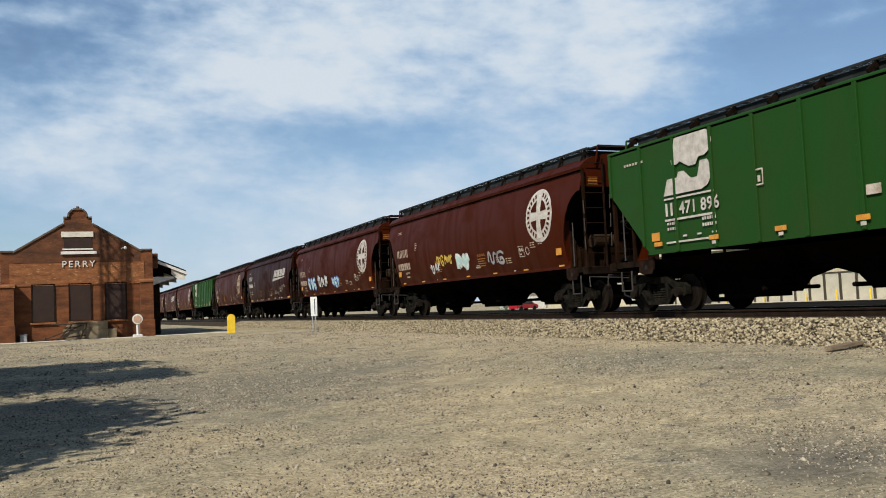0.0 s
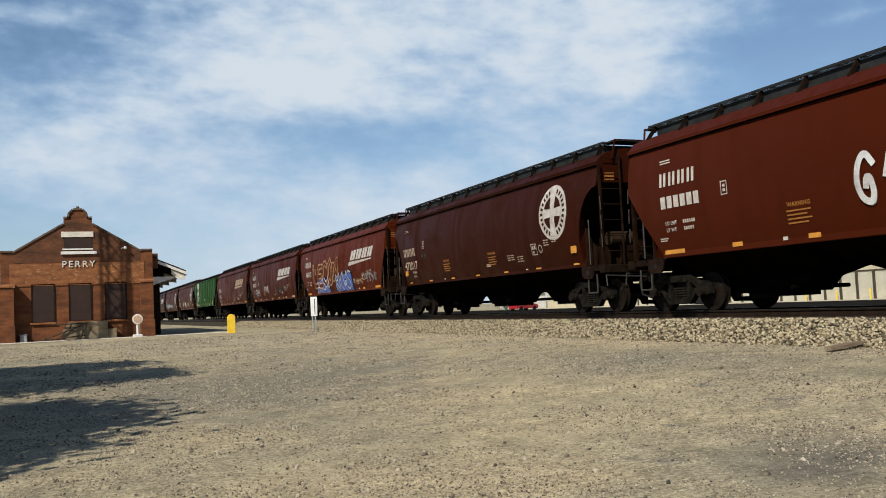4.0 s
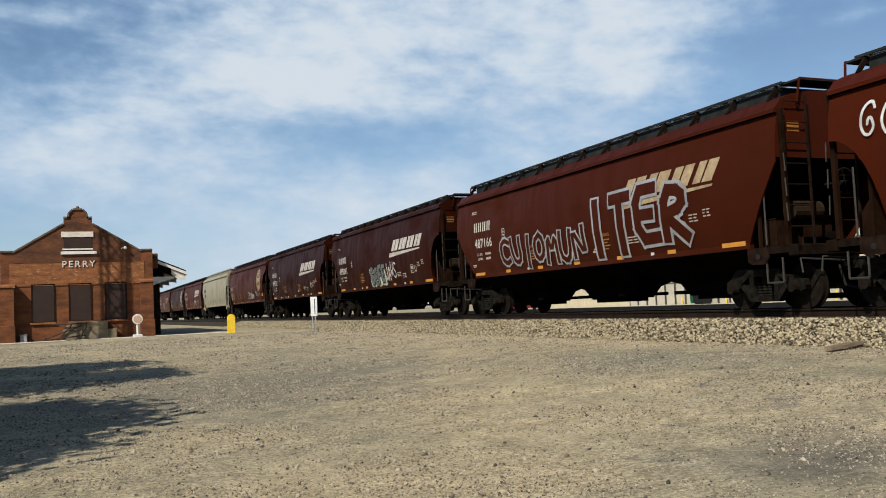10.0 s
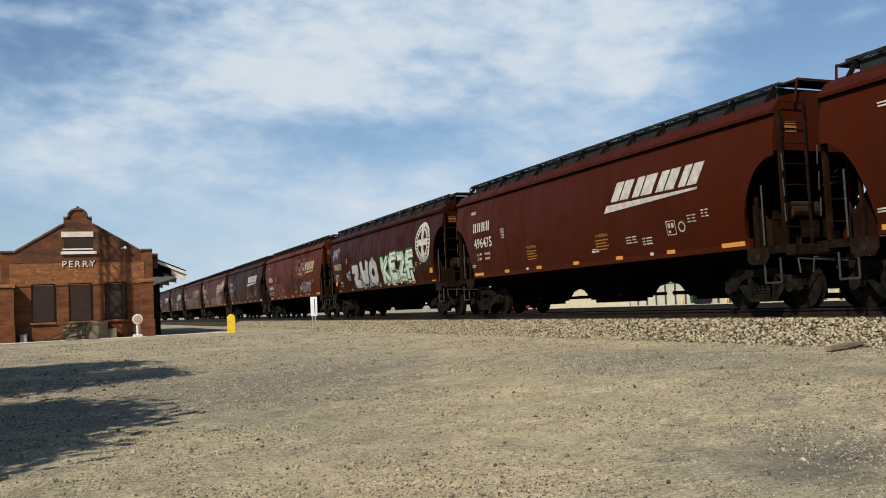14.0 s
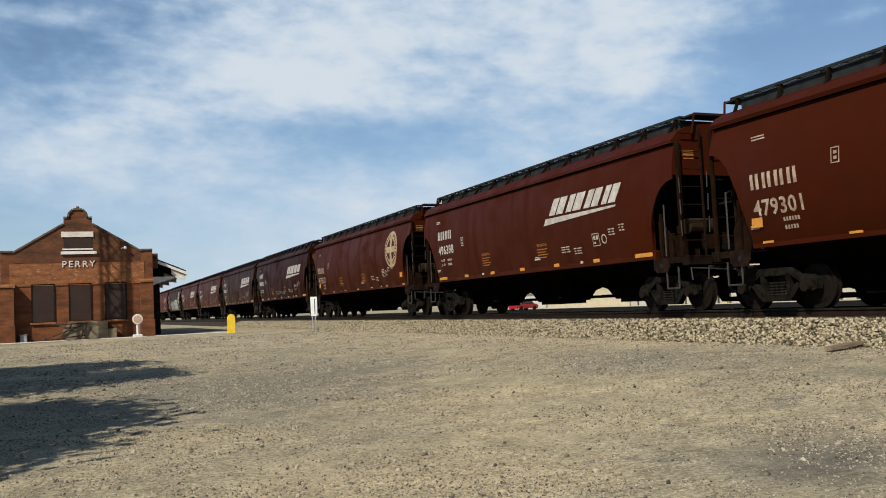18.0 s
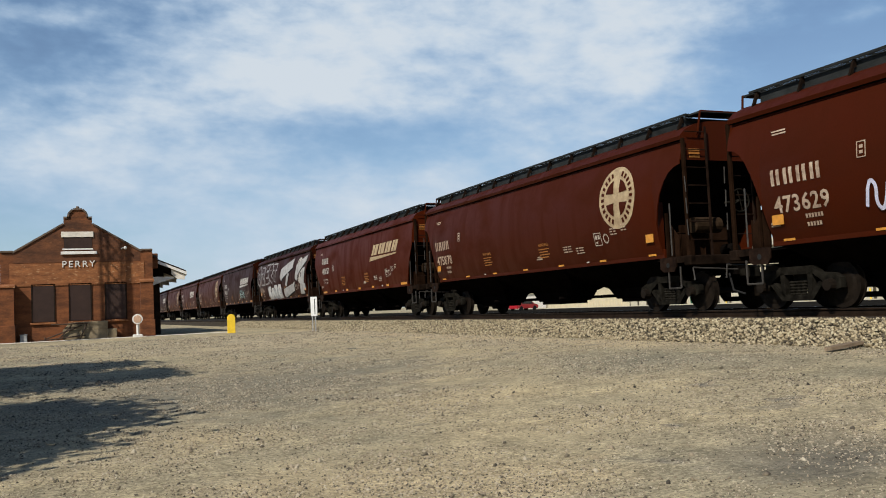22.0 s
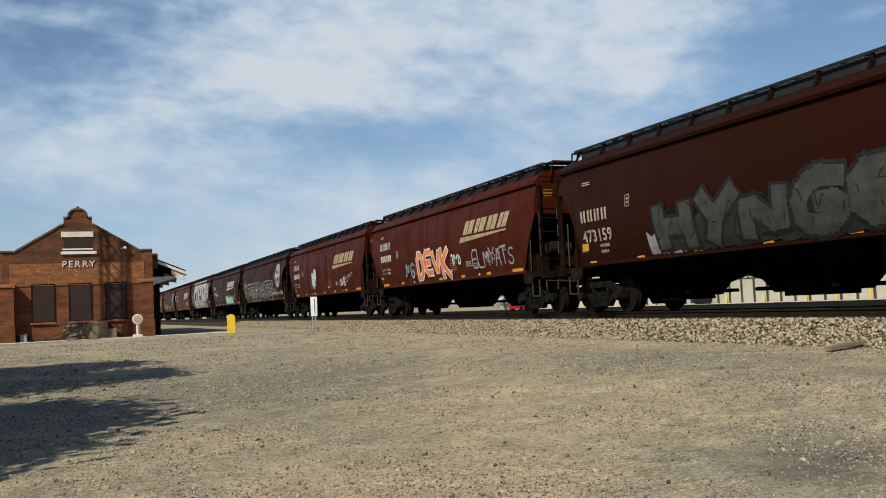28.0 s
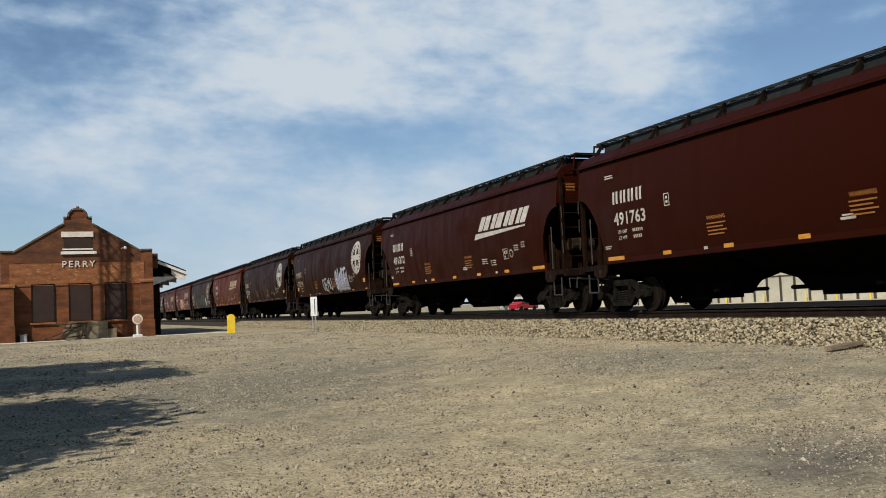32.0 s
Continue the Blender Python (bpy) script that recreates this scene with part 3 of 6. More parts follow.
def build_depot():
    d = tagged(new("depot"), "old red brick railway depot with boarded windows and stepped gable", "building")
    d.location = (0.5, DEPOT_Y, 0.3)
    # gable wall outline in (x, z), local
    wl, wr, eave = -3.85, 3.85, 5.0
    gable = [(wl, 0), (wr, 0), (wr, eave - 0.12), (wr - 0.62, eave - 0.12), (wr - 0.62, eave - 0.18), (0.72, 6.36), (0.72, 6.70), (0.46, 6.70), (0.42, 6.95), (0.22, 7.16),
             (-0.22, 7.16), (-0.42, 6.95), (-0.46, 6.70), (-0.72, 6.70), (-0.72, 6.36), (wl + 0.62, eave - 0.18), (wl + 0.62, eave - 0.12), (wl, eave - 0.12)]
    gable = [(x - 0.20, z) for x, z in gable]
    bm = B()
    prism(bm, gable, "y", 0, 0.4)
    wall = part("gable_wall", bm, M_BRICK, d)
    # grimier brick in the gable
    bm = B()
    prism(bm, [(-3.4, 4.30), (3.0, 4.30), (3.0, 4.78), (0.48, 6.30), (0.48, 6.62), (-0.88, 6.62), (-0.88, 6.30), (-3.4, 4.78)], "y", -0.012, 0.0)
    part("gable_field", bm, M_BRICK_GRIMY, wall, "soot-darkened brick of the gable")
    # lighter weathered belt
    bm = B()
    box(bm, -3.6, 3.2, -0.03, 0.0, 3.15, 4.25)
    part("brick_belt", bm, M_BRICK_LIGHT, wall, "paler spalled brick belt")
    bm = B()
    box(bm, -3.9, 3.55, -0.05, 0, 3.05, 3.15)
    part("belt_course", bm, M_BRICK_LIGHT, wall)
    # coping along the gable
    bm = B()
    pts = gable[2:]
    for (x0, z0), (x1, z1) in zip(pts[:-1], pts[1:]):
        v = Vector((x1 - x0, 0, z1 - z0))
        if v.length < 0.05 or abs(v.x) < 0.02:
            continue
        nrm = Vector((-v.z, 0, v.x)).normalized()
        if nrm.z < 0:
            nrm = -nrm
        q = [(x0, z0), (x1, z1), (x1 + nrm.x * 0.09, z1 + nrm.z * 0.09), (x0 + nrm.x * 0.09, z0 + nrm.z * 0.09)]
        prism(bm, q, "y", -0.08, 0.46)
    part("coping", bm, M_COPING, d, "weathered stone coping")
    bm = B()
    bmesh.ops.create_uvsphere(bm, u_segments=10, v_segments=6, radius=0.1, matrix=Matrix.Translation((-0.2, 0.2, 7.3)))
    part("finial", bm, M_COPING, d, smooth=True)
    # side walls, back wall, roof
    for x0, x1 in ((-4.05, -3.65), (3.25, 3.65)):
        bm = B()
        box(bm, x0, x1, 0.4, 26, 0, 4.6)
        part("side_wall", bm, M_BRICK, d)
    bm = B()
    box(bm, -4.05, 3.65, 26, 26.4, 0, 4.6)
    part("back_wall", bm, M_BRICK, d)
    bm = B()
    prism(bm, [(-4.3, 4.5), (-0.2, 6.0), (3.9, 4.5), (3.9, 4.62), (-0.2, 6.14), (-4.3, 4.62)], "y", 0.4, 26.6)
    part("roof", bm, M_SHINGLE, d)
    # canopy towards the track
    canopy = new("canopy")
    canopy.parent = d
    canopy["label"] = "sloping bracketed canopy with white trim"
    bm = B()
    prism(bm, [(3.65, 4.58), (3.65, 4.46), (5.55, 3.62), (5.55, 3.76)], "y", 0.9, 25)
    part("canopy_roof", bm, M_DARKWOOD, canopy)
    bm = B()
    prism(bm, [(3.65, 4.48), (3.65, 4.32), (5.58, 3.50), (5.58, 3.66)], "y", 0.82, 0.9)
    box(bm, 5.52, 5.6, 0.9, 25, 3.46, 3.7)
    part("fascia", bm, M_WHITE_PAINT, canopy, "white painted fascia board")
    for i in range(6):
        bm = B()
        y = 1.1 + i * 4.6
        prism(bm, [(3.65, 3.3), (3.65, 2.9), (4.2, 3.12), (4.9, 3.30), (4.9, 3.42), (3.65, 3.42)], "y", y, y + 0.16)
        part("bracket", bm, M_WHITE_PAINT, canopy, "white wooden bracket")
    for i in range(6):
        bm = B()
        y = 0.95 + i * 4.6
        prism(bm, [(4.75, 3.86), (4.75, 3.56), (5.05, 3.28), (5.5, 3.22), (5.5, 3.56)], "y", y, y + 0.14)
        part("rafter_tail", bm, M_STONE, canopy, "carved cream rafter tail")
    # bay wall in near-black: its shade is put into the colour
    bm = B()
    box(bm, 3.65, 4.2, 2.2, 9, 0, 3.25, 0.02)
    part("side_bay", bm, M_DARKWOOD, d, "bay under the canopy, coloured dark to stand for shade")
    bm = B()
    box(bm, 3.62, 4.0, 0.7, 1.2, 3.9, 4.75, 0.02)
    part("chimney_stub", bm, M_BRICK, d)
    # buttresses with sloped stone tops
    for xa, xb, dep, zt in ((-4.6, -3.37, 0.62, 3.1), (2.95, 3.62, 0.5, 3.2)):
        bm = B()
        prism(bm, [(0, 0), (-dep, 0), (-dep, zt - 0.12), (0, zt)], "x", xa, xb)
        b = part("buttress", bm, M_BRICK, d)
        bm = B()
        prism(bm, [(0, zt), (-dep - 0.06, zt - 0.12), (-dep - 0.06, zt - 0.04), (0, zt + 0.09)], "x", xa - 0.05, xb + 0.05)
        part("cap", bm, M_BRICK_LIGHT, b)
        bm = B()
        box(bm, xa - 0.06, xb + 0.06, -dep - 0.08, 0, 0, 1.0, 0.02)
        part("plinth", bm, M_BRICK, b)
    # boarded windows
    for x0, x1 in ((-2.50, -1.47), (-0.66, 0.37), (1.17, 2.18)):
        bm = B()
        box(bm, x0, x1, -0.03, 0.02, 1.12, 3.08)
        w = part("boarded_window", bm, M_BOARDUP, d, "window boarded up with dark painted plywood")
        bm = B()
        for a, b2, c0, c1 in ((x0 - 0.07, x0, 1.05, 3.14), (x1, x1 + 0.07, 1.05, 3.14), (x0, x1, 3.08, 3.14)):
            box(bm, a, b2, -0.05, 0.02, c0, c1)
        part("window_frame", bm, M_DARKWOOD, w)
        bm = B()
        box(bm, x0 - 0.12, x1 + 0.12, -0.12, 0.02, 0.98, 1.08, 0.01)
        part("window_sill", bm, M_BRICK_LIGHT, w)
    # gable louvre with white head and sill
    bm = B()
    box(bm, -0.92, 0.5, -0.035, 0.02, 5.02, 5.66)
    g = part("gable_window", bm, M_BOARDUP, d, "boarded gable opening")
    bm = B()
    box(bm, -1.05, 0.58, -0.08, 0.02, 5.66, 5.96, 0.01)
    part("lintel", bm, M_STONE, g, "pale stone lintel")
    bm = B()
    box(bm, -1.08, 0.75, -0.14, 0.02, 4.72, 4.88, 0.01)
    part("sill", bm, M_WHITE_PAINT, g, "white sill")
    bm = B()
    box(bm, -1.0, 0.55, -0.06, 0.02, 4.97, 5.04)
    part("dentil_strip", bm, M_WHITE_PAINT, g)
    # platform, loading dock and its steps
    bm = B()
    box(bm, -7, 7.5, -1.2, 26, -0.28, 0.06, 0.02)
    part("platform", bm, M_CONCRETE, d, "low pale concrete platform")
    bm = B()
    box(bm, -7, 7.5, -1.36, -1.2, -0.2, 0.11, 0.02)
    part("platform_edge", bm, M_STONE, d, "pale worn concrete kerb")
    bm = B()
    box(bm, -1.05, 1.2, -0.95, -0.12, 0.06, 0.60, 0.02)
    box(bm, -0.05, 1.2, -0.95, -0.12, 0.60, 1.04, 0.02)
    prism(bm, [(-1.05, 0.60), (-0.05, 0.60), (-0.05, 1.04), (-0.75, 1.00)], "y", -0.95, -0.12)
    part("loading_dock", bm, M_CONCRETE, d, "stained concrete loading dock")
    bm = B()
    box(bm, 1.2, 1.66, -0.9, -0.12, 0.06, 0.60, 0.02)
    part("step", bm, M_CONCRETE, d)
    # a lamp arm on the gable
    bm = B()
    bar(bm, (2.0, 0, 5.0), (2.15, -0.25, 5.05), 0.03)
    bmesh.ops.create_uvsphere(bm, u_segments=8, v_segments=6, radius=0.09, matrix=Matrix.Translation((2.2, -0.28, 5.02)))
    part("wall_lamp", bm, M_WHITE_PAINT, d)
    # station name in raised letters
    cu = bpy.data.curves.new("station_name", "FONT")
    cu.body, cu.size, cu.extrude, cu.space_character, cu.align_x = "PERRY", 0.50, 0.03, 1.28, "CENTER"
    tmp = bpy.data.objects.new("tmp", cu)
    me = bpy.data.meshes.new_from_object(tmp)
    bpy.data.objects.remove(tmp)
    me.materials.clear()
    me.materials.append(M_WHITE_PAINT)
    t = part("station_name", me, None, d, "raised white letters of the station name")
    t.location, t.rotation_euler = (-0.20, -0.06, 4.02), (radians(90), 0, 0)
    # a small meter box in the recess, and a board leaning on the wall
    u = tagged(new("meter_box"), "small grey steel meter box standing against the brick wall", "utility box")
    u.location = (0.5 - 2.95, DEPOT_Y - 0.28, 0.36)
    bm = B()
    box(bm, -0.17, 0.17, -0.12, 0.12, 0.0, 0.40, 0.02)
    part("case", bm, M_GALV, u)
    bm = B()
    box(bm, -0.19, 0.19, -0.14, 0.14, 0.40, 0.44, 0.01)
    part("lid", bm, M_GALV, u)
    u = tagged(new("leaning_board"), "weathered wooden board leaning on the brick wall", "board")
    u.location = (0.5 + 2.78, DEPOT_Y - 0.34, 0.36)
    u.rotation_euler = (radians(-16), radians(8), 0)
    bm = B()
    box(bm, -0.13, 0.13, -0.02, 0.02, 0.0, 1.0, 0.008)
    part("plank", bm, M_WOOD, u)
    # bent pipe railing lying against the dock
    bm = B()
    for a, b2 in (((-1.9, -1.05, 0.2), (-0.1, -1.05, 0.85)), ((-1.6, -1.1, 0.95), (0.2, -1.1, 0.95)), ((-1.3, -1.05, 0.1), (-0.6, -1.05, 0.9)), ((-0.2, -1.1, 0.1), (0.15, -1.1, 0.95)), ((-2.2, -1.1, 0.12), (0.1, -1.1, 0.32)), ((-1.9, -1.1, 0.1), (-1.9, -1.1, 0.32))):
        bar(bm, a, b2, 0.035)
    r = tagged(new("pipe_railing", mesh_of(bm, "pipe_railing", M_RUST)), "rusty bent pipe railing beside the dock", "railing")
    r.location = (0.5, DEPOT_Y, 0.3)
    return d


build_depot()


def build_markers():
    # round white crossing disc on a post with a concrete foot
    s = tagged(new("disc_sign"), "round white disc sign on a post in a white block", "sign")
    s.location = (3.16, 50.2, 0.33)
    bm = B()
    box(bm, -0.24, 0.24, -0.24, 0.24, -0.1, 0.2, 0.03)
    part("foot", bm, M_WHITE_PAINT, s)
    bm = B()
    bar(bm, (0, 0, 0.2), (0, 0, 0.85), 0.06, 10)
    part("post", bm, M_WHITE_PAINT, s)
    bm = B()
    bmesh.ops.create_cone(bm, cap_ends=True, segments=24, radius1=0.27, radius2=0.27, depth=0.05, matrix=Matrix.Translation((0, -0.08, 1.02)) @ Matrix.Rotation(radians(90), 4, "X"))
    disc = part("disc", bm, M_WHITE_PAINT, s)
    bm = B()
    bmesh.ops.create_cone(bm, cap_ends=True, segments=24, radius1=0.20, radius2=0.20, depth=0.02, matrix=Matrix.Translation((0, -0.115, 1.02)) @ Matrix.Rotation(radians(90), 4, "X"))
    part("disc_face", bm, M_DISC, disc, "faded reddish centre")
    # yellow flat marker with a rounded top
    s = tagged(new("yellow_marker"), "upright yellow plastic marker with rounded ends", "marker post")
    s.location = (7.75, 47.9, 0.36)
    o = []
    for i in range(13):
        a = math.pi * i / 12
        o.append((0.20 * math.cos(a), 0.83 + 0.20 * math.sin(a)))
    bm = B()
    prism(bm, [(0.2, 0.0), *o, (-0.2, 0.0)], "y", -0.09, 0.09)
    bmesh.ops.bevel(bm, geom=bm.edges[:], offset=0.02, segments=2, affect="EDGES")
    part("marker_body", bm, M_YELLOW, s)
    bm = B()
    bar(bm, (0, 0, -0.1), (0, 0, 0.4), 0.05)
    part("stake", bm, M_RUST, s)
    # white flat post near the track
    s = tagged(new("white_marker_post"), "white flat utility marker on a thin steel post by the track", "marker post")
    s.location = (10.85, 42.3, 0.385)
    s.rotation_euler = (0, 0, radians(-18))
    bm = B()
    box(bm, -0.16, 0.16, -0.03, 0.03, 0.72, 1.66, 0.015)
    part("panel", bm, M_POST, s)
    bm = B()
    box(bm, 0.02, 0.06, -0.034, -0.03, 0.8, 1.56)
    part("panel_stripe", bm, M_BLACK, s)
    for dx in (-0.09, 0.05):
        bm = B()
        box(bm, dx - 0.025, dx + 0.025, -0.02, 0.02, -0.15, 0.74)
        part("leg", bm, M_GALV, s)
    # a broken plank at the toe of the ballast
    p = tagged(new("old_plank"), "weathered broken plank lying in the gravel", "plank")
    p.location = (11.2, 10.45, 0.41)
    p.rotation_euler = (0, radians(-4), radians(8))
    bm = B()
    prism(bm, [(-0.42, -0.06), (0.36, -0.09), (0.42, 0.02), (-0.1, 0.10), (-0.44, 0.05)], "z", 0, 0.05)
    part("board", bm, M_WOOD, p)


build_markers()


# ---- behind the track ----
def build_warehouse():
    w = tagged(new("warehouse"), "long cream metal-sided warehouse with overhead doors", "building")
    w.location = (70, 0, 0.08)
    bm = B()
    box(bm, 0, 24, 32, 124, 0, 6.2)
    part("siding", bm, M_METAL_CREAM, w)
    bm = B()
    prism(bm, [(-0.4, 6.2), (24.4, 6.2), (12, 8.0)], "y", 31.6, 124.4)
    part("roof", bm, M_METAL_CREAM, w)
    bm = B()
    for i in range(116):
        box(bm, -0.05, 0, 32.2 + i * 0.79, 32.32 + i * 0.79, 0, 6.1)
    tagged(part("siding_rib", bm, M_METAL_CREAM, w), kind="stuff")
    for i in range(23):
        y = 56.2 + i * 2.0
        bm = B()
        box(bm, -0.09, 0, y - 0.84, y + 0.84, 0.05, 2.7)
        door = part("overhead_door", bm, M_DOOR_CREAM, w)
        bm = B()
        for a, b in ((y - 0.97, y - 0.84), (y + 0.84, y + 0.97)):
            box(bm, -0.14, 0, a, b, 0.0, 2.85)
        box(bm, -0.14, 0, y - 0.84, y + 0.84, 2.7, 2.85)
        part("door_frame", bm, M_METAL_TRIM, door)
    bm = B()
    box(bm, -3.0, -0.16, 30, 124, -0.2, 0.06)
    part("apron", bm, M_DOOR_CREAM, w, "sunlit pale concrete apron")
    for y in (57.2, 61.2, 65.2, 69.2, 75.2, 81.2, 89.2):
        p = tagged(new("bollard"), "yellow steel bollard before the warehouse doors", "bollard", "bollards at the warehouse")
        p.location = (69.3, y, 0.14)
        bm = B()
        bar(bm, (0, 0, -0.1), (0, 0, 1.0), 0.08, 10)
        part("post", bm, M_YELLOW, p)
    for y in (69.2, 78.0, 90.3, 101.0):
        bm = B()
        bar(bm, (-0.2, y, 2.9), (-0.2, y, 6.1), 0.10)
        part("downspout", bm, M_METAL_TRIM, w)
    b = tagged(new("green_dumpster"), "small green steel dumpster outside the warehouse", "dumpster")
    b.location = (67.6, 83.2, 0.14)
    bm = B()
    prism(bm, [(-0.7, 0.12), (0.7, 0.12), (0.8, 1.2), (-0.8, 1.05)], "y", -0.8, 0.8)
    part("bin", bm, M_RUBBER, b, "black open front")
    bm = B()
    prism(bm, [(-0.72, 0.12), (0.72, 0.12), (0.82, 1.25), (-0.82, 1.1)], "y", 0.8, 1.3)
    part("side_plate", bm, M_GREEN_BIN, b, "green painted steel end")
    bm = B()
    prism(bm, [(-0.84, 1.06), (0.84, 1.22), (0.84, 1.28), (-0.84, 1.12)], "y", -0.82, 0.8)
    part("lid", bm, M_RUBBER, b)
    for dy in (-0.6, 0.6):
        bm = B()
        box(bm, -0.6, 0.6, dy - 0.08, dy + 0.08, 0, 0.12)
        part("skid", bm, M_RUST, b)
    # a shrub at the edge of the yard
    s = tagged(new("shrub"), "small dusty grey-green shrub beyond the track", "shrub")
    s.location = (61.0, 121.0, 0.1)
    rng = random.Random(9)
    bm = B()
    for i in range(7):
        bar(bm, (0, 0, 0), (rng.uniform(-0.8, 0.8), rng.uniform(-0.8, 0.8), rng.uniform(1.0, 1.7)), 0.03, 5)
    part("stems", bm, M_BARK, s)
    verts, faces = [], []
    for i in range(900):
        c = Vector((rng.gauss(0, 0.5), rng.gauss(0, 0.5), abs(rng.gauss(0.9, 0.45))))
        q = Euler((rng.uniform(0, 6), rng.uniform(0, 6), rng.uniform(0, 6))).to_matrix()
        n = len(verts)
        verts += [tuple(c + q @ Vector(p) * rng.uniform(0.06, 0.12)) for p in ((-1, 0, 0), (0, -0.5, 0), (1, 0, 0), (0, 0.5, 0))]
        faces.append((n, n + 1, n + 2, n + 3))
    me = bpy.data.meshes.new("foliage")
    me.from_pydata(verts, [], faces)
    me.materials.append(M_LEAF)
    tagged(part("foliage", me, None, s), kind="stuff")
    # a small white building farther along
    s = tagged(new("white_shed"), "small white building with a dark window beyond the track", "building")
    s.location = (74, 140, 0.08)
    bm = B()
    box(bm, -3, 3, -3, 3, 0, 2.6)
    part("wall", bm, M_WHITE_PAINT, s)
    bm = B()
    prism(bm, [(-3.3, 2.6), (3.3, 2.6), (0, 4.0)], "y", -3.3, 3.3)
    part("roof", bm, M_METAL_CREAM, s)
    for y in (-1.3, 1.3):
        bm = B()
        box(bm, -3.04, -3.0, y - 0.5, y + 0.5, 0.9, 2.0)
        part("window", bm, M_GLASS_DARK, s)


def build_parked_car():
    c = tagged(new("parked_car"), "dark red sedan parked beyond the track", "car")
    c.location = (58.5, 110.5, 0.09)
    c.rotation_euler = (0, 0, radians(20))
    bm = B()
    prism(bm, [(-2.2, 0.3), (2.2, 0.3), (2.25, 0.75), (1.4, 0.92), (0.75, 1.38), (-0.9, 1.40), (-1.6, 0.98), (-2.25, 0.90)], "y", -0.85, 0.85)
    bmesh.ops.bevel(bm, geom=bm.edges[:], offset=0.05, segments=2, affect="EDGES")
    body = part("body", bm, M_CAR_RED, c)
    bm = B()
    prism(bm, [(1.15, 0.93), (0.68, 1.30), (-0.85, 1.32), (-1.35, 0.98)], "y", -0.87, 0.87)
    part("side_window", bm, M_GLASS_DARK, body)
    for x in (-1.4, 1.4):
        for y in (-0.8, 0.8):
            bm = B()
            bmesh.ops.create_cone(bm, cap_ends=True, segments=16, radius1=0.33, radius2=0.33, depth=0.2, matrix=Matrix.Translation((x, y, 0.33)) @ Matrix.Rotation(radians(90), 4, "X"))
            part("wheel", bm, M_RUBBER, c)


build_warehouse()
build_parked_car()


# ---- trees outside the view: two shade the lot, others added to block skylight ----
def build_tree(x, y, height, spread, spread_xyz, leaves, seed, label):
    rng = random.Random(seed)
    t = tagged(new("tree"), label, "tree")
    t.location = (x, y, ground_z(x, y) - 0.05)
    bm = B()
    tips = []

    def limb(a, d, length, r, depth):
        b = a + d * length
        m = Matrix.Translation((a + b) / 2) @ (b - a).to_track_quat("Z", "Y").to_matrix().to_4x4()
        bmesh.ops.create_cone(bm, cap_ends=True, segments=7, radius1=r, radius2=r * 0.66, depth=length * 1.03, matrix=m)
        if depth == 0:
            tips.append(b)
            return
        for _ in range(3 if depth > 1 else 4):
            nd = (d + Vector((rng.uniform(-1, 1), rng.uniform(-1, 1), rng.uniform(-0.35, 0.55))) * spread).normalized()
            limb(b, nd, length * rng.uniform(0.6, 0.8), r * 0.6, depth - 1)
        tips.append(b)

    limb(Vector((0, 0, 0)), Vector((0, 0, 1)), height * 0.34, height * 0.030, 3)
    part("trunk", bm, M_BARK, t)
    # clumps of leaves fill a lumpy crown round the limbs
    rx, ry, rz, zc = spread_xyz
    clumps = []
    while len(clumps) < 170:
        p = Vector((rng.uniform(-1, 1), rng.uniform(-1, 1), rng.uniform(-1, 1)))
        if 0.06 < p.x ** 4 + p.y ** 4 + p.z ** 2 < 1.0 + 0.3 * noise.noise(p * 2.4 + Vector((seed, 0, 0))):
            clumps.append((Vector((p.x * rx, p.y * ry, zc + p.z * rz)), rng.uniform(0.38, 0.62)))
    verts, faces = [], []
    for _ in range(leaves):
        c, r = rng.choice(clumps)
        c = c + Vector((rng.gauss(0, 1), rng.gauss(0, 1), rng.gauss(0, 0.7))) * r
        q = Euler((rng.uniform(0, 6), rng.uniform(0, 6), rng.uniform(0, 6))).to_matrix()
        s = rng.uniform(0.10, 0.20)
        n = len(verts)
        verts += [c + q @ Vector(p) * s for p in ((-1, 0, 0), (0, -0.55, 0.1), (1, 0, 0), (0, 0.55, 0.1))]
        faces.append((n, n + 1, n + 2, n + 3))
    me = bpy.data.meshes.new("crown")
    me.from_pydata([tuple(v) for v in verts], [], faces)
    me.materials.append(M_LEAF)
    tagged(part("crown", me, None, t), kind="stuff")
    return t


build_tree(-8.75, 8.55, 8.4, 0.66, (3.1, 3.35, 2.0, 5.6), 52000, 3, "dense leafy shade tree at the edge of the gravel lot")
build_tree(-8.2, 19.3, 8.2, 0.66, (4.3, 4.3, 2.0, 5.6), 34000, 4, "dense leafy shade tree beside the lot near the depot")
# an added tree that keeps sky light off the shaded ground
build_tree(-14.5, 14.0, 9.5, 0.66, (3.6, 4.2, 2.6, 6.2), 26000, 8, "unseen leafy tree set back from the lot, added to block skylight")


def build_sky_blocking_trees():
    """Unseen trees added along the lot's sunward and rear edges to block low skylight."""
    first = build_tree(-24.0, -4.0, 11.0, 0.62, (4.6, 4.6, 3.6, 6.4), 9000, 21, "unseen leafy tree added along the lot's edge to block skylight")
    tagged(first, group="trees along the edge of the lot")
    rng = random.Random(12)
    for x, y in ((-25, 6), (-26, 15), (-25, 24), (-26, 33), (-21, -12), (-15, -20), (-7, -25), (2, -27), (11, -26), (20, -22), (28, -15)):
        k = rng.uniform(0.95, 1.15)
        t = copy_thing(first, pose(x, y, ground_z(x, y) - 0.05, 0, 0, rng.uniform(0, 360)))
        t.scale = (k, k, k)


build_sky_blocking_trees()


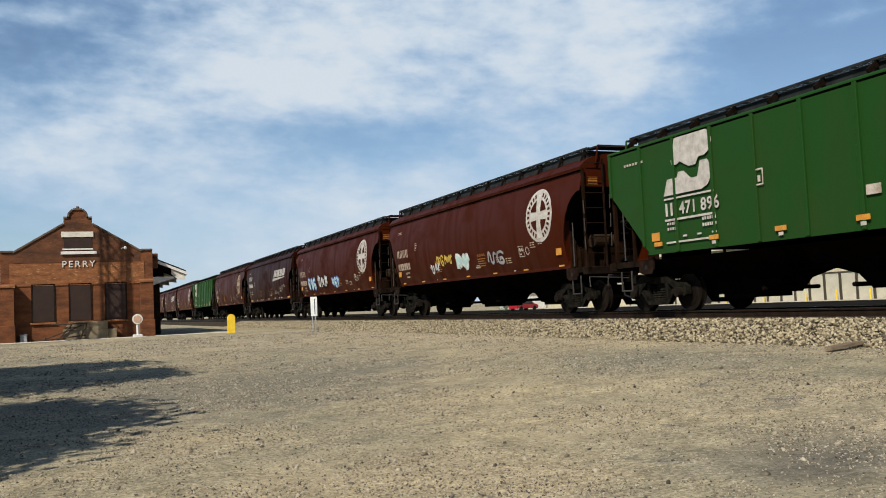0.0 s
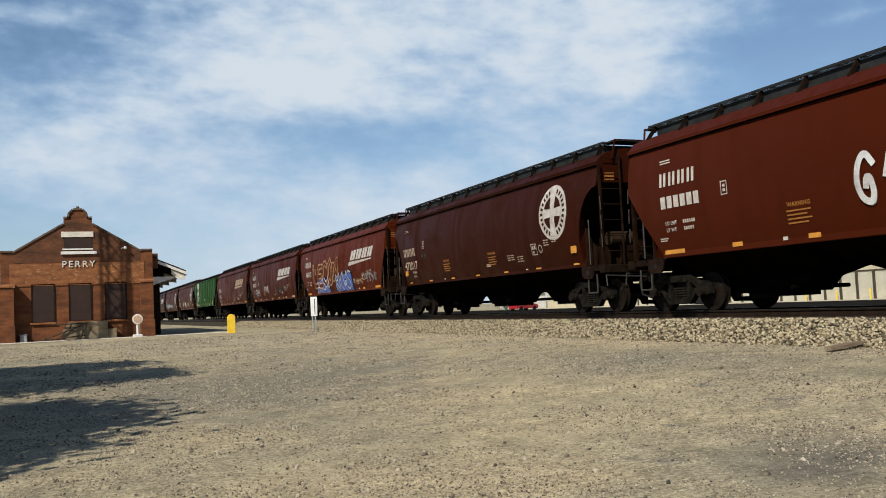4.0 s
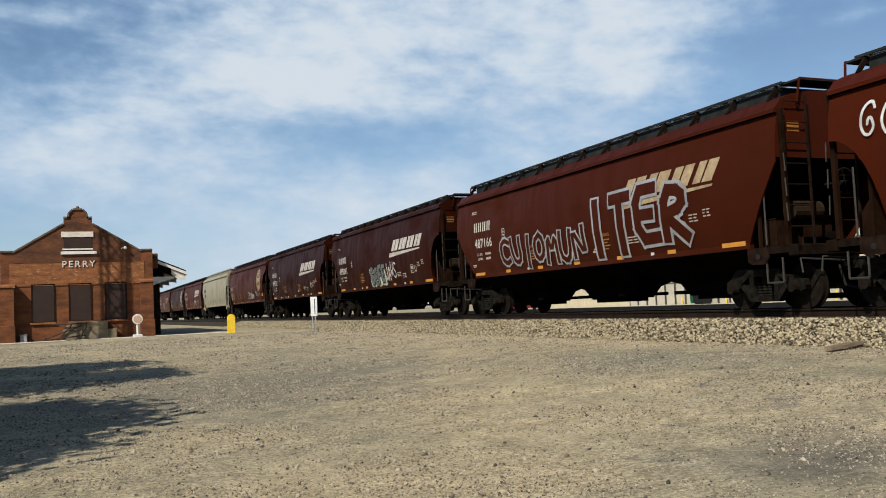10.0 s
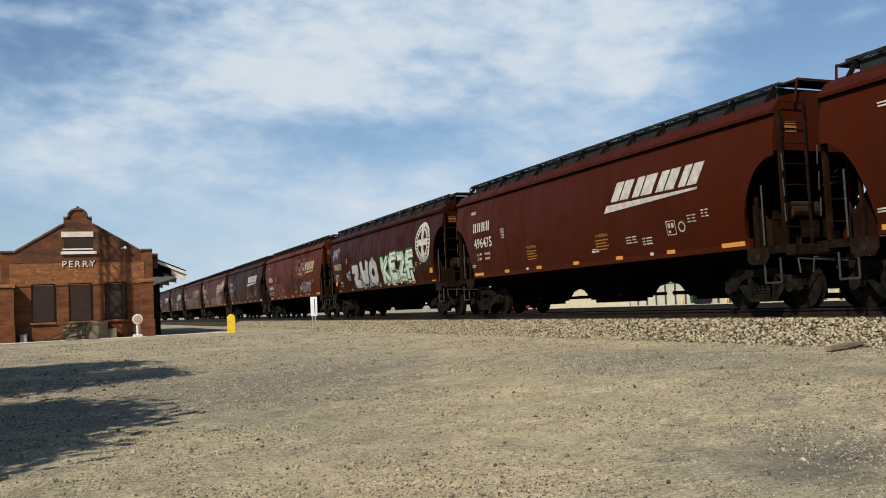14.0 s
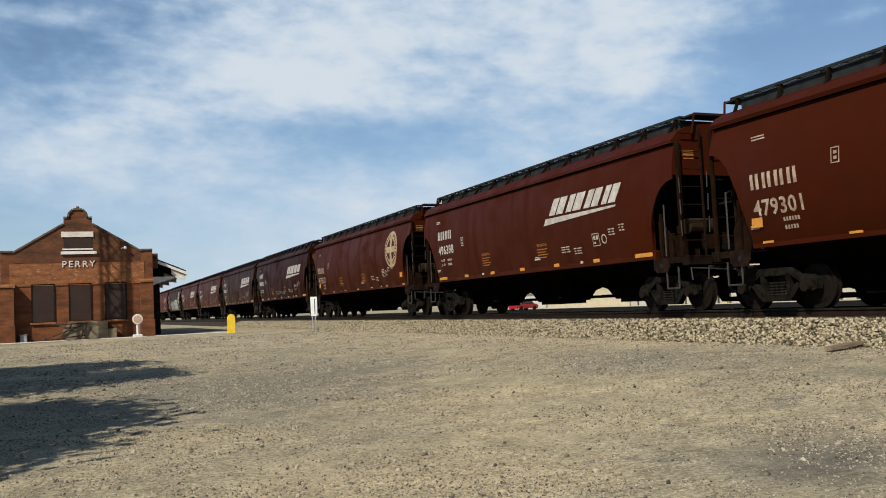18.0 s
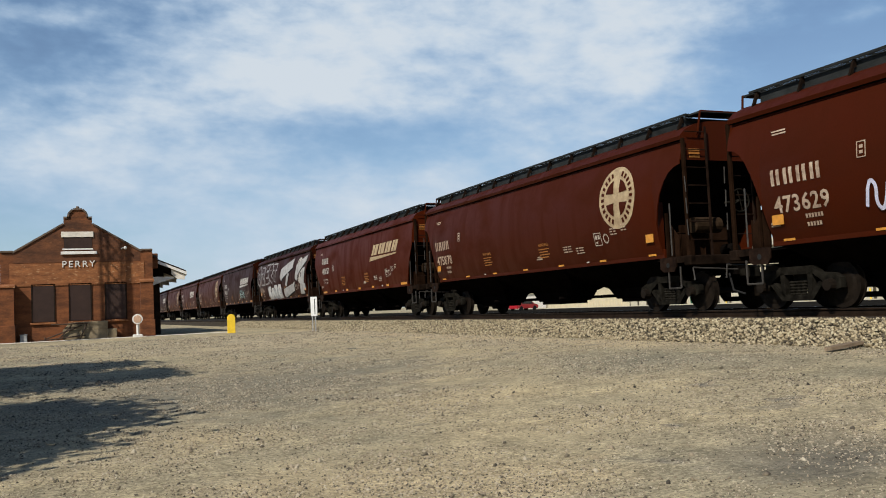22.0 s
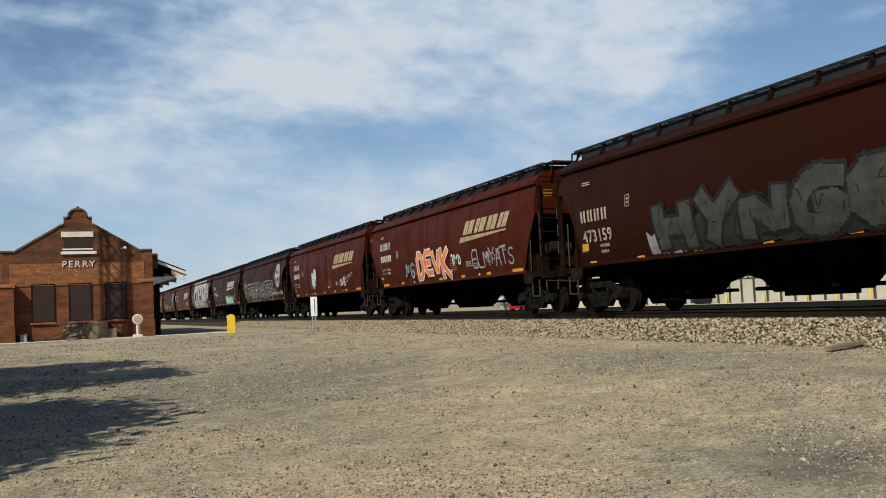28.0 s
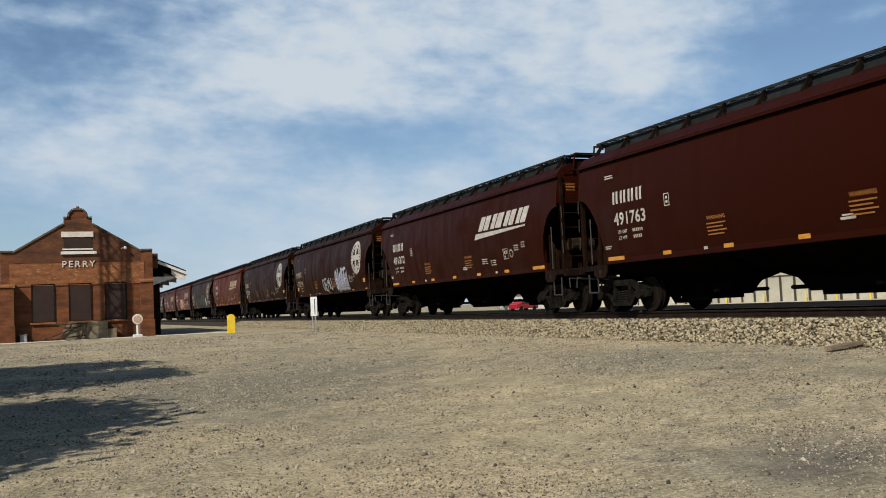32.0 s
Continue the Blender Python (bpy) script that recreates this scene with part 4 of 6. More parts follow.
def build_mast():
    m = tagged(new("lattice_mast"), "tall thin steel lattice mast beside the depot", "mast")
    m.location = (-8.5, 44.0, 0.3)
    for x, y in ((-0.36, -0.2), (0.36, -0.2), (0.0, 0.36)):
        bm = B()
        bar(bm, (x, y, 0), (x, y, 18.4), 0.06)
        part("leg", bm, M_RUST, m)
    legs = [(-0.36, -0.2), (0.36, -0.2), (0.0, 0.36)]
    for i in range(23):
        for j in range(3):
            a, b = legs[j], legs[(j + 1) % 3]
            if i % 2:
                a, b = b, a
            bm = B()
            bar(bm, (*a, i * 0.8), (*b, i * 0.8 + 0.8), 0.042, 5)
            part("lattice_brace", bm, M_RUST, m)
    u = tagged(new("utility_pole"), "weathered wooden utility pole beside the mast", "utility pole")
    u.location = (-7.55, 44.0, 0.3)
    bm = B()
    bmesh.ops.create_cone(bm, cap_ends=True, segments=10, radius1=0.17, radius2=0.11, depth=17, matrix=Matrix.Translation((0, 0, 8.5)))
    part("pole", bm, M_BARK, u)


build_mast()


# ---- the train: covered grain hoppers ----
HALF = {"arched": 7.9, "round": 8.05, "straight": 7.9, "ribbed": 7.9, "tank": 7.9, "flush": 7.6}
WALK_Z = {"arched": 4.67, "round": 4.68, "straight": 4.67, "ribbed": 4.53, "tank": 4.62, "flush": 4.67}


class Side:
    """The half width of a car body at a height above the rail."""
    shapes = {
        "straight": [(1.30, 1.39), (1.55, 1.465), (2.2, 1.57), (2.9, 1.60), (3.5, 1.555), (3.88, 1.475), (3.90, 1.43), (3.945, 1.43), (3.955, 1.54), (4.03, 1.54), (4.06, 1.49), (4.24, 1.34), (4.36, 1.05), (4.44, 0.6)],
        "round": [(1.30, 1.31), (1.6, 1.435), (2.1, 1.55), (2.7, 1.60), (3.2, 1.565), (3.6, 1.485), (3.92, 1.39), (3.94, 1.34), (3.99, 1.34), (4.0, 1.43), (4.08, 1.46), (4.24, 1.30), (4.38, 1.0), (4.46, 0.6)],
        "ribbed": [(1.42, 1.56), (1.6, 1.565), (2.2, 1.565), (2.9, 1.565), (3.5, 1.565), (3.95, 1.565), (4.02, 1.565), (4.06, 1.60), (4.09, 1.60), (4.12, 1.58), (4.16, 1.45), (4.22, 1.2), (4.28, 0.9), (4.32, 0.6)],
    }
    shapes["tank"] = shapes["arched"] = shapes["straight"]
    shapes["flush"] = [(1.30, 1.39), (1.55, 1.465), (2.2, 1.57), (2.9, 1.60), (3.5, 1.565), (4.06, 1.47), (4.08, 1.43), (4.13, 1.43), (4.14, 1.51), (4.24, 1.51), (4.27, 1.50), (4.36, 1.34), (4.44, 1.05), (4.48, 0.6)]


def half_width(kind, z):
    pts = Side.shapes[kind]
    if z <= pts[0][0]:
        return pts[0][1]
    for (z0, x0), (z1, x1) in zip(pts[:-1], pts[1:]):
        if z <= z1:
            return x0 + (x1 - x0) * (z - z0) / (z1 - z0)
    return pts[-1][1]


CUT = {"arched": (3.1, 1.05, 0), "flush": (3.1, 1.12, 0), "straight": (2.95, 1.10, 1.0), "tank": (2.95, 1.15, 1.0), "round": (3.42, 1.02, 0), "ribbed": (3.05, 1.55, 1.0)}


def lowest(kind, y):
    """The lower edge of the side sheet: level along the sill, rising towards both ends."""
    z0 = Side.shapes[kind][0][0]
    zc, run, power = CUT[kind]
    h = HALF[kind]
    d = (abs(y) - (h - run)) / run
    if d <= 0:
        return z0
    # an arch where no power is given
    return z0 + (zc - z0) * (d ** power if power else math.sqrt(max(0.0, 1 - (1 - d) ** 2)))


def body_mesh(kind):
    h = HALF[kind]
    run = CUT[kind][1]
    ys = sorted({s * v for s in (-1, 1) for v in [h - run * (math.cos(math.pi / 2 * i / 8) if CUT[kind][2] == 0 else 1 - i / 8) for i in range(9)] + [h - 2.6, h * 0.5, h * 0.28, 0.0]})
    bm = B()
    rings = []
    for y in ys:
        zm = lowest(kind, y)
        z0 = Side.shapes[kind][0][0]
        right = []
        for z, x in Side.shapes[kind]:
            zz = zm + (z - z0) * (3.5 - zm) / (3.5 - z0) if z < 3.5 else z
            right.append((half_width(kind, zz) if z < 3.5 else x, zz))
        top = right[-1][1] + 0.02
        # the slope sheet lies deeper inside than the side sheet's edge
        run_in = 2.6
        deep = max(zm, z0 + (CUT[kind][0] + 0.1 - z0) * max(0.0, (abs(y) - (h - run_in)) / run_in))
        wi = right[0][0] - 0.03
        right = [(wi, deep + 0.001), (wi, zm)] + right
        loop = right + [(0, top)] + [(-x, z) for x, z in reversed(right)]
        rings.append([bm.verts.new((x, y, z)) for x, z in loop])
    n = len(rings[0])
    for a, b in zip(rings[:-1], rings[1:]):
        for i in range(n):
            bm.faces.new((a[i], a[(i + 1) % n], b[(i + 1) % n], b[i]))
    bm.faces.new(rings[0])
    bm.faces.new(rings[-1][::-1])
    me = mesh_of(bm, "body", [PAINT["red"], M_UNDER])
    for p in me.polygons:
        # down-facing sheets: their shade is put into a near-black colour
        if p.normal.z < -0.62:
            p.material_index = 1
        p.use_smooth = abs(p.normal.y) < 0.3 and abs(p.normal.x) > 0.2
    me.set_sharp_from_angle(angle=radians(28))
    return me


PAINTED = {"body", "side_sill", "rib", "side_bracket", "end_rail"}


def build_truck(parent, y0):
    bm = B()
    box(bm, -0.95, 0.95, y0 - 0.22, y0 + 0.22, 0.52, 0.78, 0.03)
    truck = part("truck", bm, M_TRUCK, parent, "cast steel truck with coil springs")
    for s in (-1, 1):
        x0, x1 = s * 0.93, s * 1.08
        lo, hi = min(x0, x1), max(x0, x1)
        bm = B()
        top = [(-1.12, 0.40), (-1.12, 0.60), (-0.95, 0.69), (-0.62, 0.72), (-0.42, 0.86), (0.42, 0.86), (0.62, 0.72), (0.95, 0.69), (1.12, 0.60), (1.12, 0.40), (1.0, 0.36), (0.78, 0.40), (0.66, 0.56), (0.44, 0.70), (-0.44, 0.70), (-0.66, 0.56), (-0.78, 0.40), (-1.0, 0.36)]
        prism(bm, [(y0 + a, z) for a, z in top], "x", lo, hi)
        prism(bm, [(y0 + a, z) for a, z in ((-0.70, 0.50), (-0.60, 0.55), (-0.32, 0.29), (0.32, 0.29), (0.60, 0.55), (0.70, 0.50), (0.40, 0.17), (-0.40, 0.17))], "x", lo, hi)
        for c in (-1, 1):
            prism(bm, [(y0 + c * 0.29, 0.25), (y0 + c * 0.40, 0.28), (y0 + c * 0.42, 0.74), (y0 + c * 0.31, 0.74)], "x", lo, hi)
        part("side_frame", bm, M_TRUCK, truck)
        for c in (-1, 1):
            bm = B()
            bmesh.ops.create_cone(bm, cap_ends=True, segments=12, radius1=0.14, radius2=0.11, depth=0.16, matrix=Matrix.Translation((s * 1.12, y0 + c * 0.89, 0.457)) @ Matrix.Rotation(radians(90) * s, 4, "Y"))
            part("bearing_cap", bm, M_WHEEL, truck)
        for c in (-0.15, 0.0, 0.15) if s < 0 else ():
            bm = B()
            rings = []
            for k in range(11):
                r = 0.072 if k % 2 else 0.05
                rings.append([bm.verts.new((s * 1.02 + r * math.cos(a), y0 + c + r * math.sin(a), 0.27 + k * 0.03)) for a in [math.tau * q / 8 for q in range(8)]])
            for p, q in zip(rings[:-1], rings[1:]):
                for i in range(8):
                    bm.faces.new((p[i], p[(i + 1) % 8], q[(i + 1) % 8], q[i]))
            part("coil_spring", bm, M_TRUCK, truck)
    for c in (-1, 1):
        yc = y0 + c * 0.89
        bm = B()
        bmesh.ops.create_cone(bm, cap_ends=True, segments=10, radius1=0.08, radius2=0.08, depth=2.1, matrix=Matrix.Translation((0, yc, 0.457)) @ Matrix.Rotation(radians(90), 4, "Y"))
        for s in (-1, 1):
            for r0, dx, wd in ((0.457, 0.755, 0.11), (0.487, 0.70, 0.03)):
                bmesh.ops.create_cone(bm, cap_ends=True, segments=28, radius1=r0, radius2=r0, depth=wd, matrix=Matrix.Translation((s * dx, yc, 0.462)) @ Matrix.Rotation(radians(90), 4, "Y"))
            bmesh.ops.create_cone(bm, cap_ends=True, segments=20, radius1=0.36, radius2=0.30, depth=0.02, matrix=Matrix.Translation((s * 0.82, yc, 0.462)) @ Matrix.Rotation(radians(90) * s, 4, "Y"))
        part("wheelset", bm, M_WHEEL, truck, "steel wheels on an axle")
    return truck


def build_template(kind):
    h = HALF[kind]
    car = new("covered_hopper_car")
    body = part("body", body_mesh(kind), None, car)
    zs = Side.shapes[kind][0][0]
    for s in (-1, 1):
        w = half_width(kind, zs)
        bm = B()
        inner = h - CUT[kind][1] + 0.05
        if kind == "ribbed":
            box(bm, min(s * (w - 0.1), s * (w + 0.012)), max(s * (w - 0.1), s * (w + 0.012)), -inner, inner, zs - 0.03, zs + 0.02)
        else:
            box(bm, min(s * (w - 0.1), s * (w + 0.035)), max(s * (w - 0.1), s * (w + 0.035)), -inner, inner, zs - 0.02, zs + 0.21, 0.012)
        part("side_sill", bm, PAINT["red"], car)
    # roof walkways on brackets, and the hatch trough between them
    zt = WALK_Z[kind]
    trough = B()
    box(trough, -0.95, 0.95, -h + 0.45, h - 0.45, 4.24, zt - 0.055, 0.03)
    part("hatch_trough", trough, M_BOARD, car, "long roof hatch covers")
    for s in (-1, 1):
        bm = B()
        for i in range(7):
            x = s * (0.58 + i * 0.074)
            box(bm, x - 0.014, x + 0.014, -h + 0.25, h - 0.25, zt - 0.012, zt)
        box(bm, min(s * 1.03, s * 1.05), max(s * 1.03, s * 1.05), -h + 0.25, h - 0.25, zt - 0.05, zt)
        for i in range(27):
            y = -h + 0.35 + i * (2 * h - 0.7) / 26
            box(bm, min(s * 0.54, s * 1.03), max(s * 0.54, s * 1.03), y - 0.02, y + 0.02, zt - 0.045, zt - 0.012)
        part("walkway", bm, M_BOARD, car, "grey steel roof walkway")
    nb = 13
    for s in (-1, 1):
        bm = B()
        xr = 1.22 if kind != "round" else 1.12
        zr = 4.27 if kind != "round" else 4.28
        wide = 0.025 if kind != "flush" else 0.30
        prism(bm, [(s * 0.97, zt - 0.05), (s * 1.02, zt - 0.05), (s * (xr + 0.04), zr + 0.03), (s * xr, zr - 0.05), (s * 1.02, zt - 0.20), (s * 0.97, zt - 0.20)], "y", -wide, wide)
        me = mesh_of(bm, "bracket", PAINT["grey"] if kind == "tank" else M_SILL)
        for i in range(nb):
            b = part("bracket", me, None, car)
            b.location = (0, -h + 0.45 + i * (2 * h - 0.9) / (nb - 1), 0)
    if kind == "tank":
        for s in (-1, 1):
            bm = B()
            bar(bm, (s * 1.02, -h + 0.3, 4.68), (s * 1.02, h - 0.3, 4.68), 0.02)
            for i in range(17):
                y = -h + 0.3 + i * (2 * h - 0.6) / 16
                bar(bm, (s * 1.04, y, 4.30), (s * 1.04, y, 4.68), 0.035)
            part("roof_rail", bm, PAINT["grey"], car)
    # hoppers under the body
    for yc, half in ((-4.5, 2.25), (0, 2.25), (4.5, 2.25)):
        bm = B()
        top, bot = 1.28, 0.36
        a = [bm.verts.new((sx * 1.40, yc + sy * half, top)) for sx, sy in ((-1, -1), (1, -1), (1, 1), (-1, 1))]
        m = [bm.verts.new((sx * 0.90, yc + sy * 1.95, 0.95)) for sx, sy in ((-1, -1), (1, -1), (1, 1), (-1, 1))]
        b = [bm.verts.new((sx * 0.36, yc + sy * 1.0, bot)) for sx, sy in ((-1, -1), (1, -1), (1, 1), (-1, 1))]
        k = [bm.verts.new((sx * 0.46, yc + sy * 1.22, 0.65)) for sx, sy in ((-1, -1), (1, -1), (1, 1), (-1, 1))]
        for p, q in ((a, m), (m, k), (k, b)):
            for i in range(4):
                bm.faces.new((p[i], p[(i + 1) % 4], q[(i + 1) % 4], q[i]))
        bm.faces.new(b)
        bm.faces.new(a[::-1])
        box(bm, -0.5, 0.5, yc - 0.55, yc + 0.55, 0.27, 0.36)
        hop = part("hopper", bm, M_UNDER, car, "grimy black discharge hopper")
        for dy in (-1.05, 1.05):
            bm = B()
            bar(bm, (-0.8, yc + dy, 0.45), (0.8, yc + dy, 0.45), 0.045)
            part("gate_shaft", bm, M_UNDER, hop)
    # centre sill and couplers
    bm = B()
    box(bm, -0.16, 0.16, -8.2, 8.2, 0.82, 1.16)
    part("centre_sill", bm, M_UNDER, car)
    for s in (-1, 1):
        bm = B()
        box(bm, -0.09, 0.09, min(s * 8.2, s * 8.48), max(s * 8.2, s * 8.48), 0.78, 0.94)
        box(bm, -0.17, 0.17, min(s * 8.45, s * 8.62), max(s * 8.45, s * 8.62), 0.72, 1.0, 0.03)
        part("coupler", bm, M_TRUCK, car, "rusty knuckle coupler")
        bm = B()
        bar(bm, (-0.35, s * 8.15, 0.85), (-0.38, s * 8.3, 0.45), 0.025)
        bar(bm, (-0.38, s * 8.3, 0.45), (-0.3, s * 8.6, 0.35), 0.025)
        part("air_hose", bm, M_RUBBER, car)
        # end sill and platform
        e0, e1 = s * (h - CUT[kind][1] + 0.1), s * 8.22
        bm = B()
        box(bm, -1.50, 1.50, min(s * 7.98, e1), max(s * 7.98, e1), 1.06, 1.29, 0.02)
        for x in (-1.45, 1.35):
            box(bm, x, x + 0.10, min(e0, e1), max(e0, e1), 1.14, 1.29)
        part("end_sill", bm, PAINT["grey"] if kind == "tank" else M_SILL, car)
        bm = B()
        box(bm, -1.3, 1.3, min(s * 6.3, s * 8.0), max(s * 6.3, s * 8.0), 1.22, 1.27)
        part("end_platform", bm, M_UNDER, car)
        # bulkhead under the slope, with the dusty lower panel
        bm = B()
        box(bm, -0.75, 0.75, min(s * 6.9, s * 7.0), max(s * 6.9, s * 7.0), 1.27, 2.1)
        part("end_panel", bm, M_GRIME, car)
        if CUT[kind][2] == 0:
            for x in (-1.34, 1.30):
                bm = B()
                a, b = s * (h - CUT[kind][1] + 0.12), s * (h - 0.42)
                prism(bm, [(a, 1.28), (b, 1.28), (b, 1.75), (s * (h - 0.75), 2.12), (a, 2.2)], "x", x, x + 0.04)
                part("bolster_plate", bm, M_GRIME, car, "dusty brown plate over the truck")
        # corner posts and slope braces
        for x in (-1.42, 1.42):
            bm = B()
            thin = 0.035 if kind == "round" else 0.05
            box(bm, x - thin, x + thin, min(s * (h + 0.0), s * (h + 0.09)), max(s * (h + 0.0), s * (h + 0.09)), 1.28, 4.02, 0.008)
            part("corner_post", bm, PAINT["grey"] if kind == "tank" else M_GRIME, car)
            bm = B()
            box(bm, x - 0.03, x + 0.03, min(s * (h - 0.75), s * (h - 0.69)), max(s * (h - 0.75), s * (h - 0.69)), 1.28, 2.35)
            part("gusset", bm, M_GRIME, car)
        # ladders on the end
        for x in (-1.30, 0.78):
            bm = B()
            if x > 0 and s < 0:
                continue
            ye = s * (h + 0.10)
            box(bm, x + 0.48, x + 0.52, ye - 0.02, ye + 0.02, 1.28, 4.30)
            for i in range(7):
                z = 1.65 + i * 0.42
                bar(bm, (x - 0.08, ye, z), (x + 0.5, ye, z), 0.014, 5)
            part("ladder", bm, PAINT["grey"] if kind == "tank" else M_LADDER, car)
        if kind not in ("tank", "ribbed") and s < 0:
            bm = B()
            for z in (3.58, 3.66, 3.74):
                box(bm, -1.22, -0.92, s * (h + 0.012), s * h, z, z + 0.05)
            part("end_placard", bm, M_YELLOW_MARK, car, "small yellow warning lines")
        # walkway end step over the roof
        bm = B()
        box(bm, -0.9, 0.9, min(s * (h - 0.45), s * (h + 0.12)), max(s * (h - 0.45), s * (h + 0.12)), zt - 0.04, zt)
        part("end_walkway", bm, M_BOARD, car)
        bm = B()
        for x in (-0.9, 0.9):
            bar(bm, (x, s * (h + 0.10), zt), (x * 1.1, s * (h + 0.06), 4.1), 0.025)
        bar(bm, (-0.9, s * (h + 0.10), zt - 0.01), (0.9, s * (h + 0.10), zt - 0.01), 0.025)
        part("side_bracket", bm, PAINT["red"], car)
        # stirrup steps at the corners
        for x in (-1.44, 1.44):
            bm = B()
            y = s * 7.55
            for dy in (-0.22, 0.22):
                bar(bm, (x, y + dy, 1.05), (x, y + dy, 0.55), 0.022, 5)
            bar(bm, (x, y - 0.22, 0.55), (x, y + 0.22, 0.55), 0.022, 5)
            part("side_step", bm, M_STEP, car, "worn pale grab step")
        build_truck(car, s * 6.8)
    for s in (-1, 1):
        bm = B()
        bar(bm, (-1.5, s * 8.3, 1.0), (-0.25, s * 8.34, 0.93), 0.018, 5)
        bar(bm, (-1.5, s * 8.3, 1.0), (-1.5, s * 8.34, 0.72), 0.018, 5)
        part("uncoupling_lever", bm, M_STEP, car, "thin pale uncoupling lever")
        bm = B()
        for z in (1.75, 2.25, 2.75):
            bar(bm, (-1.50, s * (h + 0.16), z), (-1.50, s * (h + 0.16) - s * 0.02, z + 0.36), 0.014, 5)
        bar(bm, (-1.52, s * (h - 0.45), 1.32), (-1.52, s * (h - 0.45), 2.55), 0.02, 5)
        part("grab_iron", bm, M_STEP, car, "thin pale grab irons")
    bm = B()
    bar(bm, (-1.0, -(h - 0.30), 2.02), (-0.25, -(h - 0.30), 2.02), 0.19, 14)
    part("air_reservoir", bm, M_DUST, car, "dusty tan air reservoir")
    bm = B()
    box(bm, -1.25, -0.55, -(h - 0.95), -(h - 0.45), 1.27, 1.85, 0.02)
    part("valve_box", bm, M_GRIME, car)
    if kind == "tank":
        for s in (-1, 1):
            bm = B()
            y0, y1 = s * (h - 0.62), s * (h + 0.05)
            bar(bm, (-1.47, y0, 1.28), (-1.47, y0, 2.72), 0.032)
            for z in (1.70, 2.2, 2.70):
                bar(bm, (-1.47, y0, z), (-1.47, y1, z), 0.024)
            part("end_rail", bm, PAINT["red"], car)
    # brake wheel on the near end
    bm = B()
    ye = -(h + 0.22)
    segs = [(0.0 + 0.27 * math.cos(a), ye, 2.55 + 0.27 * math.sin(a)) for a in [math.tau * i / 14 for i in range(15)]]
    for a, b in zip(segs[:-1], segs[1:]):
        bar(bm, a, b, 0.018, 5)
    for i in (0, 4, 8, 11):
        bar(bm, (0, ye, 2.55), segs[i], 0.014, 5)
    bar(bm, (0, ye, 2.55), (0, -h + 0.3, 2.55), 0.03)
    part("brake_wheel", bm, M_TRUCK, car)
    bm = B()
    bar(bm, (0.55, -6.6, 1.45), (0.55, -7.4, 1.45), 0.16, 12)
    part("brake_cylinder", bm, M_UNDER, car)
    if kind == "ribbed":
        bm = B()
        box(bm, -0.035, 0.035, -0.045, 0.045, 1.40, 4.05, 0.01)
        me = mesh_of(bm, "rib", PAINT["green"])
        for s in (-1, 1):
            for i in range(13):
                y = -h + 0.08 + i * (2 * h - 0.16) / 12
                lo = lowest(kind, y)
                r = part("rib", me, None, car)
                r.location = (s * 1.585, y, 0)
                if lo > 1.45:
                    r.scale = (1, 1, (4.05 - lo) / 2.65)
                    r.location.z = 4.05 * (1 - r.scale.z)
    # reflectors along the sill, orange and white by turns, and a square orange plate near each end
    def strip(half_y, half_z, mat):
        rm = B()
        box(rm, -0.006, 0.006, -half_y, half_y, -half_z, half_z)
        return mesh_of(rm, "reflector", mat)

    orange, long, white, square = strip(0.15, 0.05, M_ORANGE), strip(0.36, 0.055, M_ORANGE), strip(0.06, 0.035, M_WHITE), strip(0.15, 0.10, M_ORANGE)
    inner = h - CUT[kind][1]
    n = 7
    xs = -(half_width(kind, zs) + (0.043 if kind != "ribbed" else 0.055))
    zr = zs + (0.12 if kind != "ribbed" else 0.20)
    for i in range(n):
        y = -inner + 0.42 + i * (2 * inner - 0.84) / (n - 1)
        ends = i in (0, n - 1) and kind not in ("round", "ribbed")
        r = part("reflector", long if ends else orange, None, car, "orange reflector strip")
        r.location = (xs, y, zr)
        if i in (1, 4) or kind == "ribbed" and i < 6:
            r = part("reflector", white, None, car, "small white reflector strip")
            r.location = (xs, y + (0.75 if kind != "ribbed" else 0.0), zr - (0.0 if kind != "ribbed" else 0.11))
    if kind in ("round", "ribbed"):
        for y in (-inner + 0.30, inner - 0.30):
            r = part("end_plate", square, None, car, "square orange reflective plate")
            r.location = (-(half_width(kind, 1.80) + 0.02), y, 1.80)
    # drilled jacking pads under the sill's ends
    for s in (-1, 1):
        for x in (-1,):
            bm = B()
            y = s * (inner + 0.32)
            prism(bm, [(y - 0.30, 1.28), (y + 0.30, 1.28), (y + 0.30, 1.02), (y + 0.18, 0.94), (y - 0.22, 0.94), (y - 0.30, 1.06)], "x", min(x * 1.43, x * 1.47), max(x * 1.43, x * 1.47))
            pad = part("jacking_pad", bm, PAINT["grey"] if kind == "tank" else M_LADDER, car)
            bm = B()
            bmesh.ops.create_cone(bm, cap_ends=True, segments=14, radius1=0.06, radius2=0.06, depth=0.05, matrix=Matrix.Translation((x * 1.45, y, 1.10)) @ Matrix.Rotation(radians(90), 4, "Y"))
            part("lifting_hole", bm, M_BLACK, pad, "dark lifting hole")
    return car


TEMPLATE = {k: build_template(k) for k in ("straight", "arched", "round", "ribbed", "tank", "flush")}


# ---- markings ----
def clip(p, level, above):
    out = []
    for (u0, v0), (u1, v1) in zip(p, p[1:] + p[:1]):
        a, b = (v0 >= level) == above or v0 == level, (v1 >= level) == above or v1 == level
        if a:
            out.append((u0, v0))
        if a != b and v0 != v1:
            t = (level - v0) / (v1 - v0)
            out.append((u0 + (u1 - u0) * t, level))
    return out


